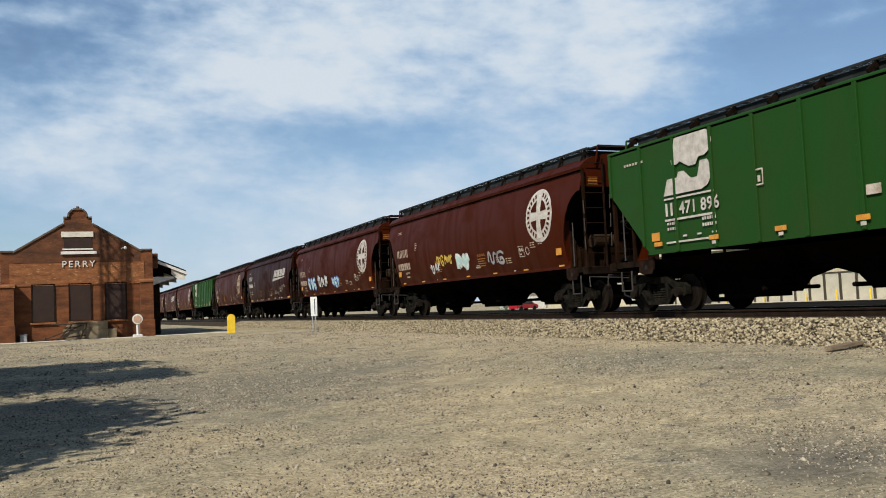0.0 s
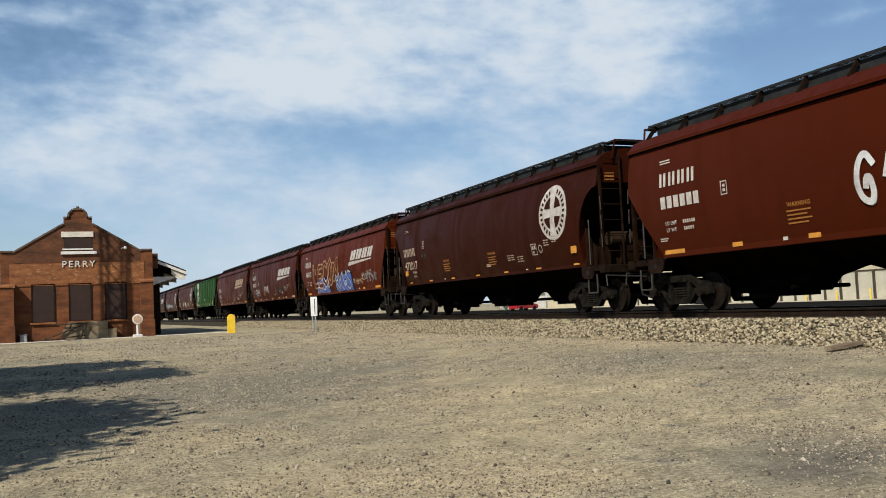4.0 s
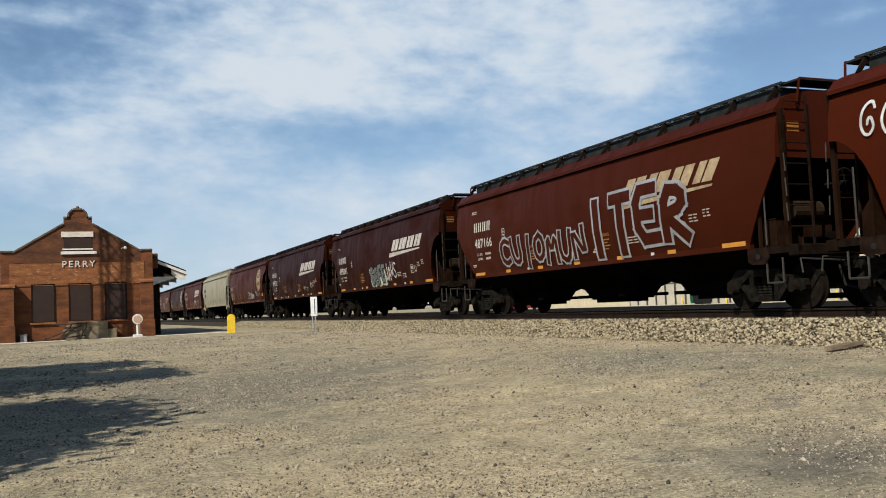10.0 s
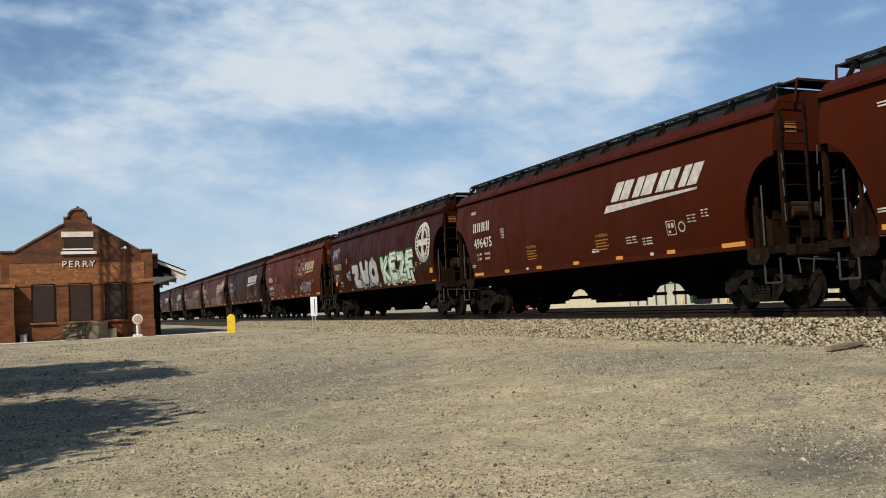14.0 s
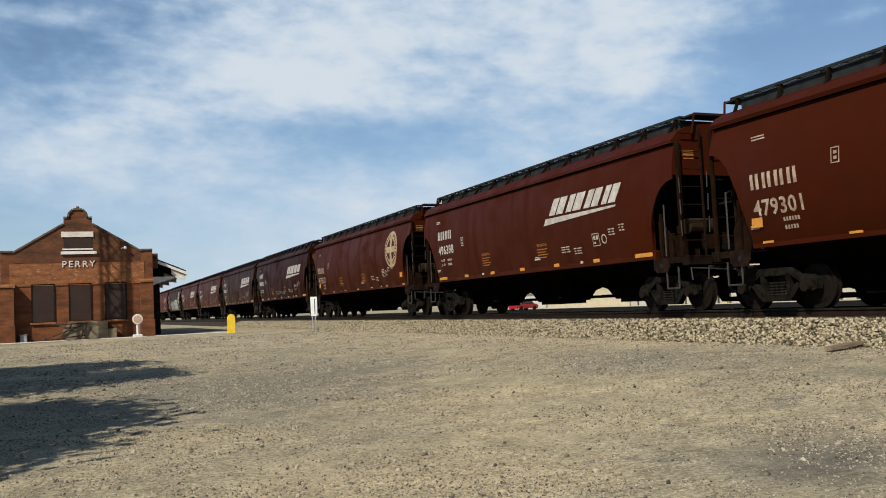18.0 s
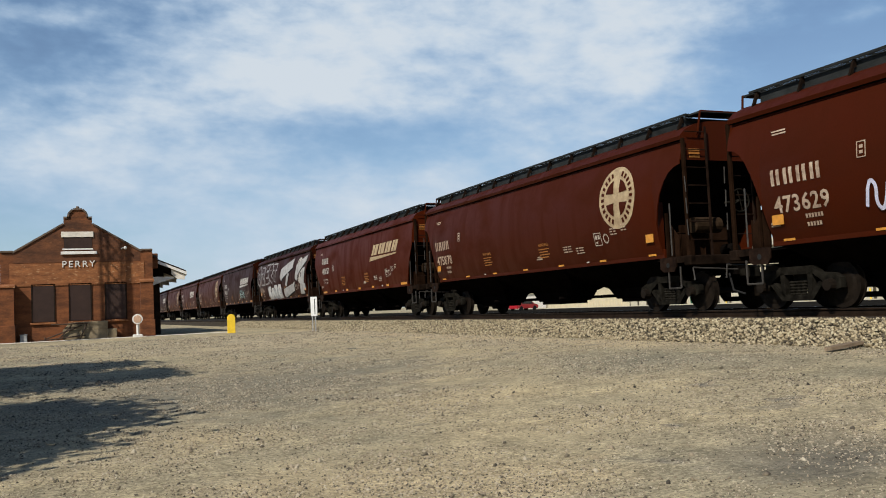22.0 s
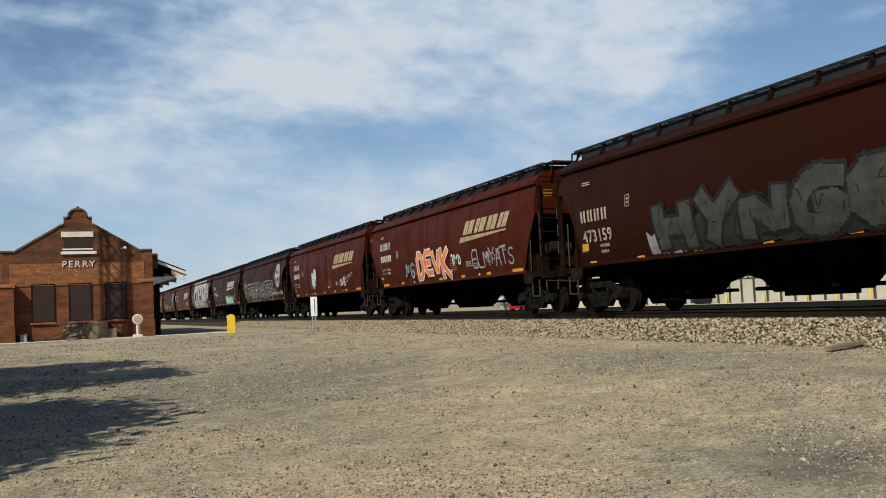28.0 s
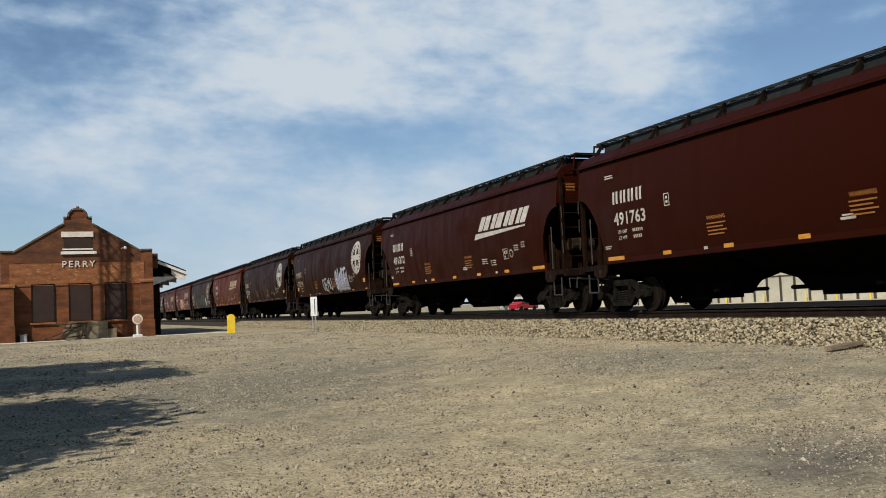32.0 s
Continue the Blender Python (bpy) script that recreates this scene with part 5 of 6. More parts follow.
def strips(kind, p):
    """Cuts an outline at the levels where the side bends, so that it lies on the sheet."""
    levels = [z for z, _ in Side.shapes[kind]]
    out = []
    for lo, hi in zip([-1.0] + levels, levels + [9.0]):
        q = clip(clip(p, lo, True), hi, False) if min(v for _, v in p) < lo or max(v for _, v in p) > hi else p
        if len(q) > 2 and max(v for _, v in q) > lo and min(v for _, v in q) < hi:
            out.append(q)
        if q is p:
            return [p]
    return out


def decal(name, car, kind, polys, mat, off=0.012, label=""):
    """Flat paint on the side that the lot sees: polys of (u, v), u along the side from its middle, v above the rail."""
    verts, faces = [], []
    count = len(polys)
    lift = [off + 0.0003 * (k % 12) for k in range(count)]
    if kind != "ribbed":
        cut = [(q, o) for p, o in zip(polys, lift) for q in strips(kind, p)]
    else:
        cut = list(zip(polys, lift))
    for p, o in cut:
        n = len(verts)
        verts += [(-(half_width(kind, v) + o), -u, v) for u, v in p]
        faces.append(tuple(range(n, n + len(p))))
    me = bpy.data.meshes.new(name)
    me.from_pydata(verts, [], faces)
    me.materials.append(mat)
    ob = part(name, me, None, car, label)
    if count > 3:
        ob["kind"] = "stuff"
    return ob


def rect(u0, v0, u1, v1, lean=0.0):
    return [(u0, v0), (u1, v0), (u1 + lean, v1), (u0 + lean, v1)]


def lettering(name, car, kind, text, u, v, size, mat, label=""):
    cu = bpy.data.curves.new(name, "FONT")
    cu.body, cu.size, cu.space_character, cu.resolution_u = text, size, 1.05, 2
    cu.offset = size * 0.02
    tmp = bpy.data.objects.new("tmp", cu)
    me = bpy.data.meshes.new_from_object(tmp)
    bpy.data.objects.remove(tmp)
    for p in me.vertices:
        a, b = u + p.co.x, v + p.co.y
        p.co = (-(half_width(kind, b) + (0.014 if kind != "ribbed" else 0.045)), -a, b)
    me.materials.clear()
    me.materials.append(mat)
    return part(name, me, None, car, label)


def disc(u, v, r, n=36):
    return [(u + r * math.cos(math.tau * i / n), v + r * math.sin(math.tau * i / n)) for i in range(n)]


def swoosh_logo(car, kind, mat, shift):
    """Plain slanted bars over a wedge."""
    polys = []
    v0, v1, k = 2.86, 3.33, 0.62

    def quad(a0, b0, a1, b1):
        return [(a0 + (b0 - v0) * k, b0), (a1 + (b0 - v0) * k, b0), (a1 + (b1 - v0) * k, b1), (a0 + (b1 - v0) * k, b1)]

    for u, w in ((2.60, 0.34), (3.00, 0.38), (3.54, 0.30), (3.90, 0.44), (4.50, 0.30), (4.86, 0.34), (5.36, 0.26), (5.68, 0.34)):
        polys.append(quad(u + shift, v0, u + shift + w, v1))
    polys.append([(2.25 + shift, 2.60), (2.40 + shift, 2.79), (6.05 + shift, 2.79), (6.0 + shift, 2.74)])
    decal("emblem", car, kind, polys, mat, label="large slanted block emblem with an underline")


def round_logo(car, kind, mat, dark, shift):
    u, v, r = 5.8 + shift, 2.95, 0.80
    d = decal("emblem", car, kind, [disc(u, v, r)], mat, 0.010, "large round emblem with a cross")
    polys = []
    for i in range(26):
        if i in (6, 7, 19, 20):
            continue
        a = math.tau * i / 26
        q = []
        for rr, da in ((0.57, -0.07), (0.57, 0.07), (0.70, 0.06), (0.70, -0.06)):
            q.append((u + rr * math.cos(a + da), v + rr * math.sin(a + da)))
        polys.append(q)
    for i in range(4):
        a0 = math.pi / 2 * i
        q = [(u + 0.17 * math.cos(a0 + math.pi / 4), v + 0.17 * math.sin(a0 + math.pi / 4))]
        for j in range(7):
            a = a0 + 0.3 + (math.pi / 2 - 0.6) * j / 6
            q.append((u + 0.49 * math.cos(a), v + 0.49 * math.sin(a)))
        polys.append(q)
    decal("emblem_cross", car, kind, polys, dark, 0.017)


def rail_green_logo(car, kind):
    top = [(-5.28, 3.50), (-5.12, 4.02), (-4.02, 4.02), (-3.88, 3.92), (-3.84, 3.74), (-3.92, 3.56), (-4.10, 3.46), (-4.30, 3.46), (-4.42, 3.30), (-4.66, 3.30), (-4.98, 3.46), (-5.06, 3.40), (-5.26, 3.40)]
    low = [(-5.62, 2.72), (-5.46, 3.10), (-5.10, 3.10), (-5.04, 3.22), (-4.84, 3.22), (-4.60, 3.02), (-4.38, 3.02), (-4.26, 3.36), (-4.02, 3.36), (-3.92, 3.22), (-3.92, 2.98), (-4.04, 2.80), (-4.26, 2.72)]
    decal("emblem", car, kind, [top, low], M_WHITE, 0.045, "white block emblem")
    decal("panel_line", car, kind, [rect(-5.62, 2.62, -3.86, 2.66), rect(-5.62, 2.12, -3.86, 2.17), rect(-5.62, 1.60, -3.86, 1.64)], M_WHITE, 0.045)
    bars = [rect(-5.55 + 0.09 * q, 2.03 - 0.12 * r, -5.49 + 0.09 * q, 2.09 - 0.12 * r) for q in range(4) for r in range(2)]
    bars += [rect(-4.30 + 0.08 * q, 2.03 - 0.14 * r, -4.24 + 0.08 * q, 2.10 - 0.14 * r) for q in range(6) for r in range(2)]
    bars += [rect(-5.0 + 0.5 * q, 1.72, -4.85 + 0.5 * q, 1.76) for q in range(3)] + [rect(-5.58, 2.24, -5.50, 2.54), rect(-5.40, 2.24, -5.32, 2.54)]
    decal("stencil_text", car, kind, bars, M_WHITE, 0.045)
    u, v = -2.60, 2.55
    decal("small_label", car, kind, [rect(u, v, u + 0.24, v + 0.03), rect(u, v + 0.31, u + 0.24, v + 0.34), rect(u, v + 0.03, u + 0.03, v + 0.31), rect(u + 0.21, v + 0.03, u + 0.24, v + 0.31), rect(u + 0.08, v + 0.07, u + 0.16, v + 0.20)], M_STENCIL, 0.045)
    decal("small_panel", car, kind, [rect(0.10, 2.0, 0.42, 2.18)], M_STENCIL, 0.045)
    decal("roof_line_text", car, kind, [rect(-7.2 + 0.12 * q, 3.66, -7.12 + 0.12 * q, 3.72) for q in range(7)], M_STENCIL, 0.02)


def stencils(car, kind, rng, mat, vz, du, weights=None):
    """Data panels that are too small to read: rows of plain bars."""
    hf = HALF[kind]
    left = -hf + 1.3
    bars = []
    low = 1.76 if kind == "round" else min(2.04, vz - 0.76)
    if kind != "round":
        load, light = weights or ("", "")
        lettering("load_limit", car, kind, "LD LMT  " + load, left + 0.1 + du, low, 0.12, mat)
        lettering("light_weight", car, kind, "LT WT    " + light, left + 0.1 + du, low - 0.16, 0.12, mat)
    if not weights or kind == "round":
        for r in range(2):
            bars += [rect(left + du + 0.74 + 0.075 * q, low - r * 0.16, left + du + 0.79 + 0.075 * q, low + 0.08 - r * 0.16) for q in range(6 - r)]
    for r in range(3):
        for u0, u1, v in ((2.62, 2.86, 1.74), (2.89, 3.08, 1.74), (5.12, 5.26, 2.03), (5.29, 5.42, 2.03), (5.62, 5.72, 2.1), (5.75, 5.86, 2.1), (3.3, 3.42, 1.66), (3.46, 3.7, 1.66)):
            bars.append(rect(u0, v + 0.07 * r, u1 - 0.03 * (r % 2), v + 0.03 + 0.07 * r))
    bars += [rect(left + 0.0, 3.55, left + 0.38, 3.58), rect(left + 0.02, 3.49, left + 0.40, 3.52)]
    bars += [rect(left - 0.2, 1.72, left + 0.1, 1.75), rect(left - 0.2, 1.67, left + 0.05, 1.70)]
    bars += [rect(1.0, 1.70, 1.25, 1.73), rect(0.95, 1.63, 1.3, 1.68)]
    decal("stencil_text", car, kind, bars, M_DULL if mat is M_DULL else M_STENCIL, 0.012)
    # boxed label with a frame, and the small framed letter
    u, v = 4.32, 1.80
    decal("framed_label", car, kind, [rect(u, v, u + 0.34, v + 0.02), rect(u, v + 0.32, u + 0.34, v + 0.34), rect(u, v + 0.02, u + 0.02, v + 0.32), rect(u + 0.32, v + 0.02, u + 0.34, v + 0.32), rect(u + 0.06, v + 0.17, u + 0.15, v + 0.28), rect(u + 0.19, v + 0.17, u + 0.28, v + 0.28), rect(u + 0.06, v + 0.06, u + 0.15, v + 0.11)], M_STENCIL, 0.013)
    ring = [[(u + 0.56 + r * math.cos(a + d), v + 0.16 + r * math.sin(a + d)) for r, d in ((0.09, -0.2), (0.13, -0.2), (0.13, 0.2), (0.09, 0.2))] for a in [math.tau * q / 12 for q in range(12)]]
    decal("round_stencil", car, kind, ring, M_STENCIL, 0.012)
    u, v = left + du + 2.12, (2.50 if kind != "round" else 2.68)
    decal("small_label", car, kind, [rect(u, v, u + 0.2, v + 0.02), rect(u, v + 0.28, u + 0.2, v + 0.30), rect(u, v + 0.02, u + 0.02, v + 0.28), rect(u + 0.18, v + 0.02, u + 0.2, v + 0.28), rect(u + 0.06, v + 0.07, u + 0.14, v + 0.13), rect(u + 0.06, v + 0.17, u + 0.14, v + 0.23)], mat, 0.013)
    y = []
    for uu in (-2.7, 1.2):
        lettering("warning_word", car, kind, "WARNING", uu + 0.04, 2.02, 0.12, M_YELLOW_MARK)
        y += [rect(uu, 1.92 - 0.08 * r, uu + 0.62 - 0.1 * (r % 2), 1.95 - 0.08 * r) for r in range(4)]
    decal("warning_text", car, kind, y, M_YELLOW_MARK, 0.012)


def stroke(points, w, rounds=2):
    """A painted stroke: four-sided pieces along a rounded line through the points."""
    out = []
    for _ in range(rounds):
        soft = [points[0]]
        for (x0, y0), (x1, y1) in zip(points[:-1], points[1:]):
            soft += [(x0 * 0.75 + x1 * 0.25, y0 * 0.75 + y1 * 0.25), (x0 * 0.25 + x1 * 0.75, y0 * 0.25 + y1 * 0.75)]
        points = soft + [points[-1]]
    for (x0, y0), (x1, y1) in zip(points[:-1], points[1:]):
        dx, dy = x1 - x0, y1 - y0
        ln = math.hypot(dx, dy) or 1
        nx, ny = -dy / ln * w / 2, dx / ln * w / 2
        ex, ey = dx / ln * w * 0.35, dy / ln * w * 0.35
        out.append([(x0 - ex + nx, y0 - ey + ny), (x0 - ex - nx, y0 - ey - ny), (x1 + ex - nx, y1 + ey - ny), (x1 + ex + nx, y1 + ey + ny)])
    return out


GLYPHS = [
    [(0.0, 0.3), (0.15, 0.75), (0.3, 0.9), (0.42, 0.7), (0.4, 0.35), (0.52, 0.12), (0.68, 0.2), (0.75, 0.55), (0.9, 0.85), (1.05, 0.7)],
    [(0.05, 0.1), (0.3, 0.95), (0.38, 0.35), (0.62, 0.8), (0.66, 0.1), (0.98, 0.6)],
    [(0.9, 0.75), (0.6, 0.98), (0.2, 0.85), (0.05, 0.5), (0.2, 0.15), (0.55, 0.05), (0.8, 0.25), (0.7, 0.5), (0.45, 0.52), (0.4, 0.35)],
    [(0.0, 0.85), (0.2, 0.95), (0.3, 0.6), (0.15, 0.25), (0.35, 0.05), (0.6, 0.3), (0.5, 0.7), (0.75, 0.92), (1.0, 0.6)],
    [(0.1, 0.55), (0.4, 1.0), (0.55, 0.5), (0.3, 0.2), (0.6, 0.0), (0.95, 0.35), (0.8, 0.75)],
    [(0.0, 0.15), (0.25, 0.3), (0.2, 0.8), (0.5, 0.95), (0.55, 0.45), (0.85, 0.4), (0.95, 0.9), (0.7, 0.75)],
]


# straight-lined letters for sprayed words
FORMS = {
    "J": [[(0.8, 1), (0.8, 0.2), (0.45, 0), (0.05, 0.2)]], "A": [[(0, 0), (0.5, 1), (1, 0)], [(0.22, 0.36), (0.78, 0.36)]], "B": [[(0, 0), (0, 1), (0.75, 1), (0.9, 0.78), (0.65, 0.55), (0, 0.55)], [(0.65, 0.55), (1, 0.28), (0.8, 0), (0, 0)]],
    "C": [[(1, 0.85), (0.5, 1), (0.05, 0.75), (0.05, 0.25), (0.5, 0), (1, 0.12)]], "D": [[(0, 0), (0, 1), (0.7, 0.95), (1, 0.5), (0.7, 0.03), (0, 0)]],
    "E": [[(1, 1), (0, 1), (0, 0), (1, 0)], [(0, 0.5), (0.8, 0.5)]], "F": [[(1, 1), (0, 1), (0, 0)], [(0, 0.52), (0.8, 0.52)]],
    "G": [[(1, 0.9), (0.4, 1), (0, 0.6), (0.1, 0.1), (0.65, 0), (1, 0.2), (1, 0.45), (0.55, 0.45)]], "H": [[(0, 0), (0, 1)], [(1, 0), (1, 1)], [(0, 0.5), (1, 0.5)]],
    "I": [[(0.5, 0), (0.5, 1)]], "K": [[(0, 0), (0, 1)], [(1, 1), (0.05, 0.48), (1, 0)]], "L": [[(0, 1), (0, 0), (1, 0)]], "M": [[(0, 0), (0.1, 1), (0.5, 0.4), (0.9, 1), (1, 0)]],
    "N": [[(0, 0), (0, 1), (1, 0), (1, 1)]], "O": [[(0.5, 1), (0.05, 0.75), (0.05, 0.25), (0.5, 0), (0.95, 0.25), (0.95, 0.75), (0.5, 1)]],
    "P": [[(0, 0), (0, 1), (0.85, 0.95), (0.9, 0.6), (0, 0.48)]], "R": [[(0, 0), (0, 1), (0.85, 0.95), (0.9, 0.6), (0, 0.48), (1, 0)]],
    "S": [[(1, 0.85), (0.5, 1), (0.05, 0.8), (0.3, 0.55), (0.9, 0.4), (0.9, 0.12), (0.4, 0), (0, 0.15)]], "T": [[(0, 1), (1, 1)], [(0.5, 1), (0.5, 0)]],
    "U": [[(0, 1), (0.05, 0.2), (0.5, 0), (0.95, 0.2), (1, 1)]], "W": [[(0, 1), (0.25, 0), (0.5, 0.6), (0.75, 0), (1, 1)]], "Y": [[(0, 1), (0.5, 0.5), (1, 1)], [(0.5, 0.5), (0.4, 0)]],
    "V": [[(0, 1), (0.5, 0), (1, 1)]], "Z": [[(0, 1), (1, 1), (0.05, 0.02), (1, 0)]],
}


def graffiti(car, kind, spec, seed, paint):
    """Sprayed tag: (u0, v0, u1, v1, word or number of loose scrawls, fill, edge, weight)."""
    if spec[0] == "blocks":
        decal("graffiti", car, kind, [list(p) for p in spec[2]], SPRAY[spec[1]], 0.016 + 0.004 * spec[3], spec[1] + " sprayed graffiti blocks")
        return
    u0, v0, u1, v1, word, fill, edge, weight = spec
    rng = random.Random(seed)
    count = word if isinstance(word, int) else len(word)
    cell = (u1 - u0) / count
    w = weight * min(cell, v1 - v0)
    inner, outer = [], []
    for i in range(count):
        lines = [rng.choice(GLYPHS)] if isinstance(word, int) else FORMS[word[i]]
        h = (v1 - v0) * rng.uniform(0.82, 1.0)
        b = v0 + (v1 - v0 - h) * rng.uniform(0, 1)
        lean = rng.uniform(-0.08, 0.15)
        inset = 0.5 * w / cell + 0.02
        for g in lines:
            pts = [(u0 + cell * (i + inset + (1 - 2 * inset) * x + lean * (y - 0.4)) + rng.uniform(-0.03, 0.03), b + w / 2 + (h - w) * y + rng.uniform(-0.02, 0.02)) for x, y in g]
            inner += stroke(pts, w, 2 if isinstance(word, int) else 1)
            if edge:
                outer += stroke(pts, w * 1.3 + 0.07, 2 if isinstance(word, int) else 1)
    if edge:
        decal("graffiti_edge", car, kind, outer, SPRAY[edge], 0.0285, edge + " spray paint outline")
    bare = fill == "body"
    decal("graffiti", car, kind, inner, PAINT[paint] if bare else SPRAY[fill], 0.0335, "bare paint inside sprayed letters" if bare else fill + " sprayed graffiti strokes")


def ringed(u0, v0, u1, v1, holes, lean=0.0):
    """A block with level holes: (u0, v0, u1, v1) cut out of it, from below upwards."""
    out, v = [], v0
    for a, b, c, d in holes:
        if b > v:
            out.append(rect(u0 + lean * (v - v0), v, u1 + lean * (v - v0), b, lean * (b - v)))
        k = lean * (b - v0)
        out += [rect(u0 + k, b, a + k, d, lean * (d - b)), rect(c + k, b, u1 + k, d, lean * (d - b))]
        v = d
    if v < v1:
        out.append(rect(u0 + lean * (v - v0), v, u1 + lean * (v - v0), v1, lean * (v1 - v)))
    return out


def ragged(u0, v0, u1, v1, count, seed):
    """A mass of paint with a ragged outline: leaning columns."""
    rng = random.Random(seed)
    w = (u1 - u0) / count
    tops = [v1 - (v1 - v0) * (0.10 + 0.10 * math.sin(1.3 * i + seed) + rng.uniform(0, 0.22)) for i in range(count + 1)]
    return [[(u0 + w * i, v0 + rng.uniform(-0.04, 0.05)), (u0 + w * (i + 1), v0 + rng.uniform(-0.04, 0.05)), (u0 + w * (i + 1), tops[i + 1]), (u0 + w * i, tops[i] + rng.uniform(-0.15, 0.1))] for i in range(count)]


BIG_BLOCKS = (ringed(-4.95, 1.36, -1.85, 3.88, [(-4.05, 2.2, -2.8, 3.08)], 0.05) + ringed(-1.35, 1.36, 1.45, 3.88, [(-0.30, 2.14, 0.95, 2.66), (-0.35, 2.85, 0.40, 3.42)], 0.05)
              + ringed(1.75, 1.36, 4.75, 3.88, [(2.9, 1.40, 3.4, 2.1), (2.75, 2.80, 3.4, 3.45)], 0.05) + [rect(-4.75, 4.01, -1.85, 4.20), rect(-1.2, 4.01, 1.5, 4.20), rect(1.85, 4.01, 4.75, 4.20)])
SLABS = [[(0.2, 2.80), (0.45, 2.50), (1.5, 2.78), (3.9, 3.22), (4.1, 3.80), (2.6, 3.62), (0.6, 3.32)], [(1.6, 2.2), (2.0, 2.1), (2.9, 2.85), (2.5, 3.0)], [(0.8, 1.5), (1.1, 1.38), (3.9, 1.75), (4.4, 2.35), (3.7, 2.2), (1.0, 1.95)],
         [(4.5, 2.5), (4.9, 2.35), (5.4, 2.75), (7.4, 3.45), (7.6, 3.84), (5.0, 3.35)], [(5.3, 1.5), (6.3, 1.5), (7.2, 3.1), (6.4, 3.0)], [(6.2, 1.75), (6.9, 1.8), (6.9, 2.1), (6.3, 2.2)]]

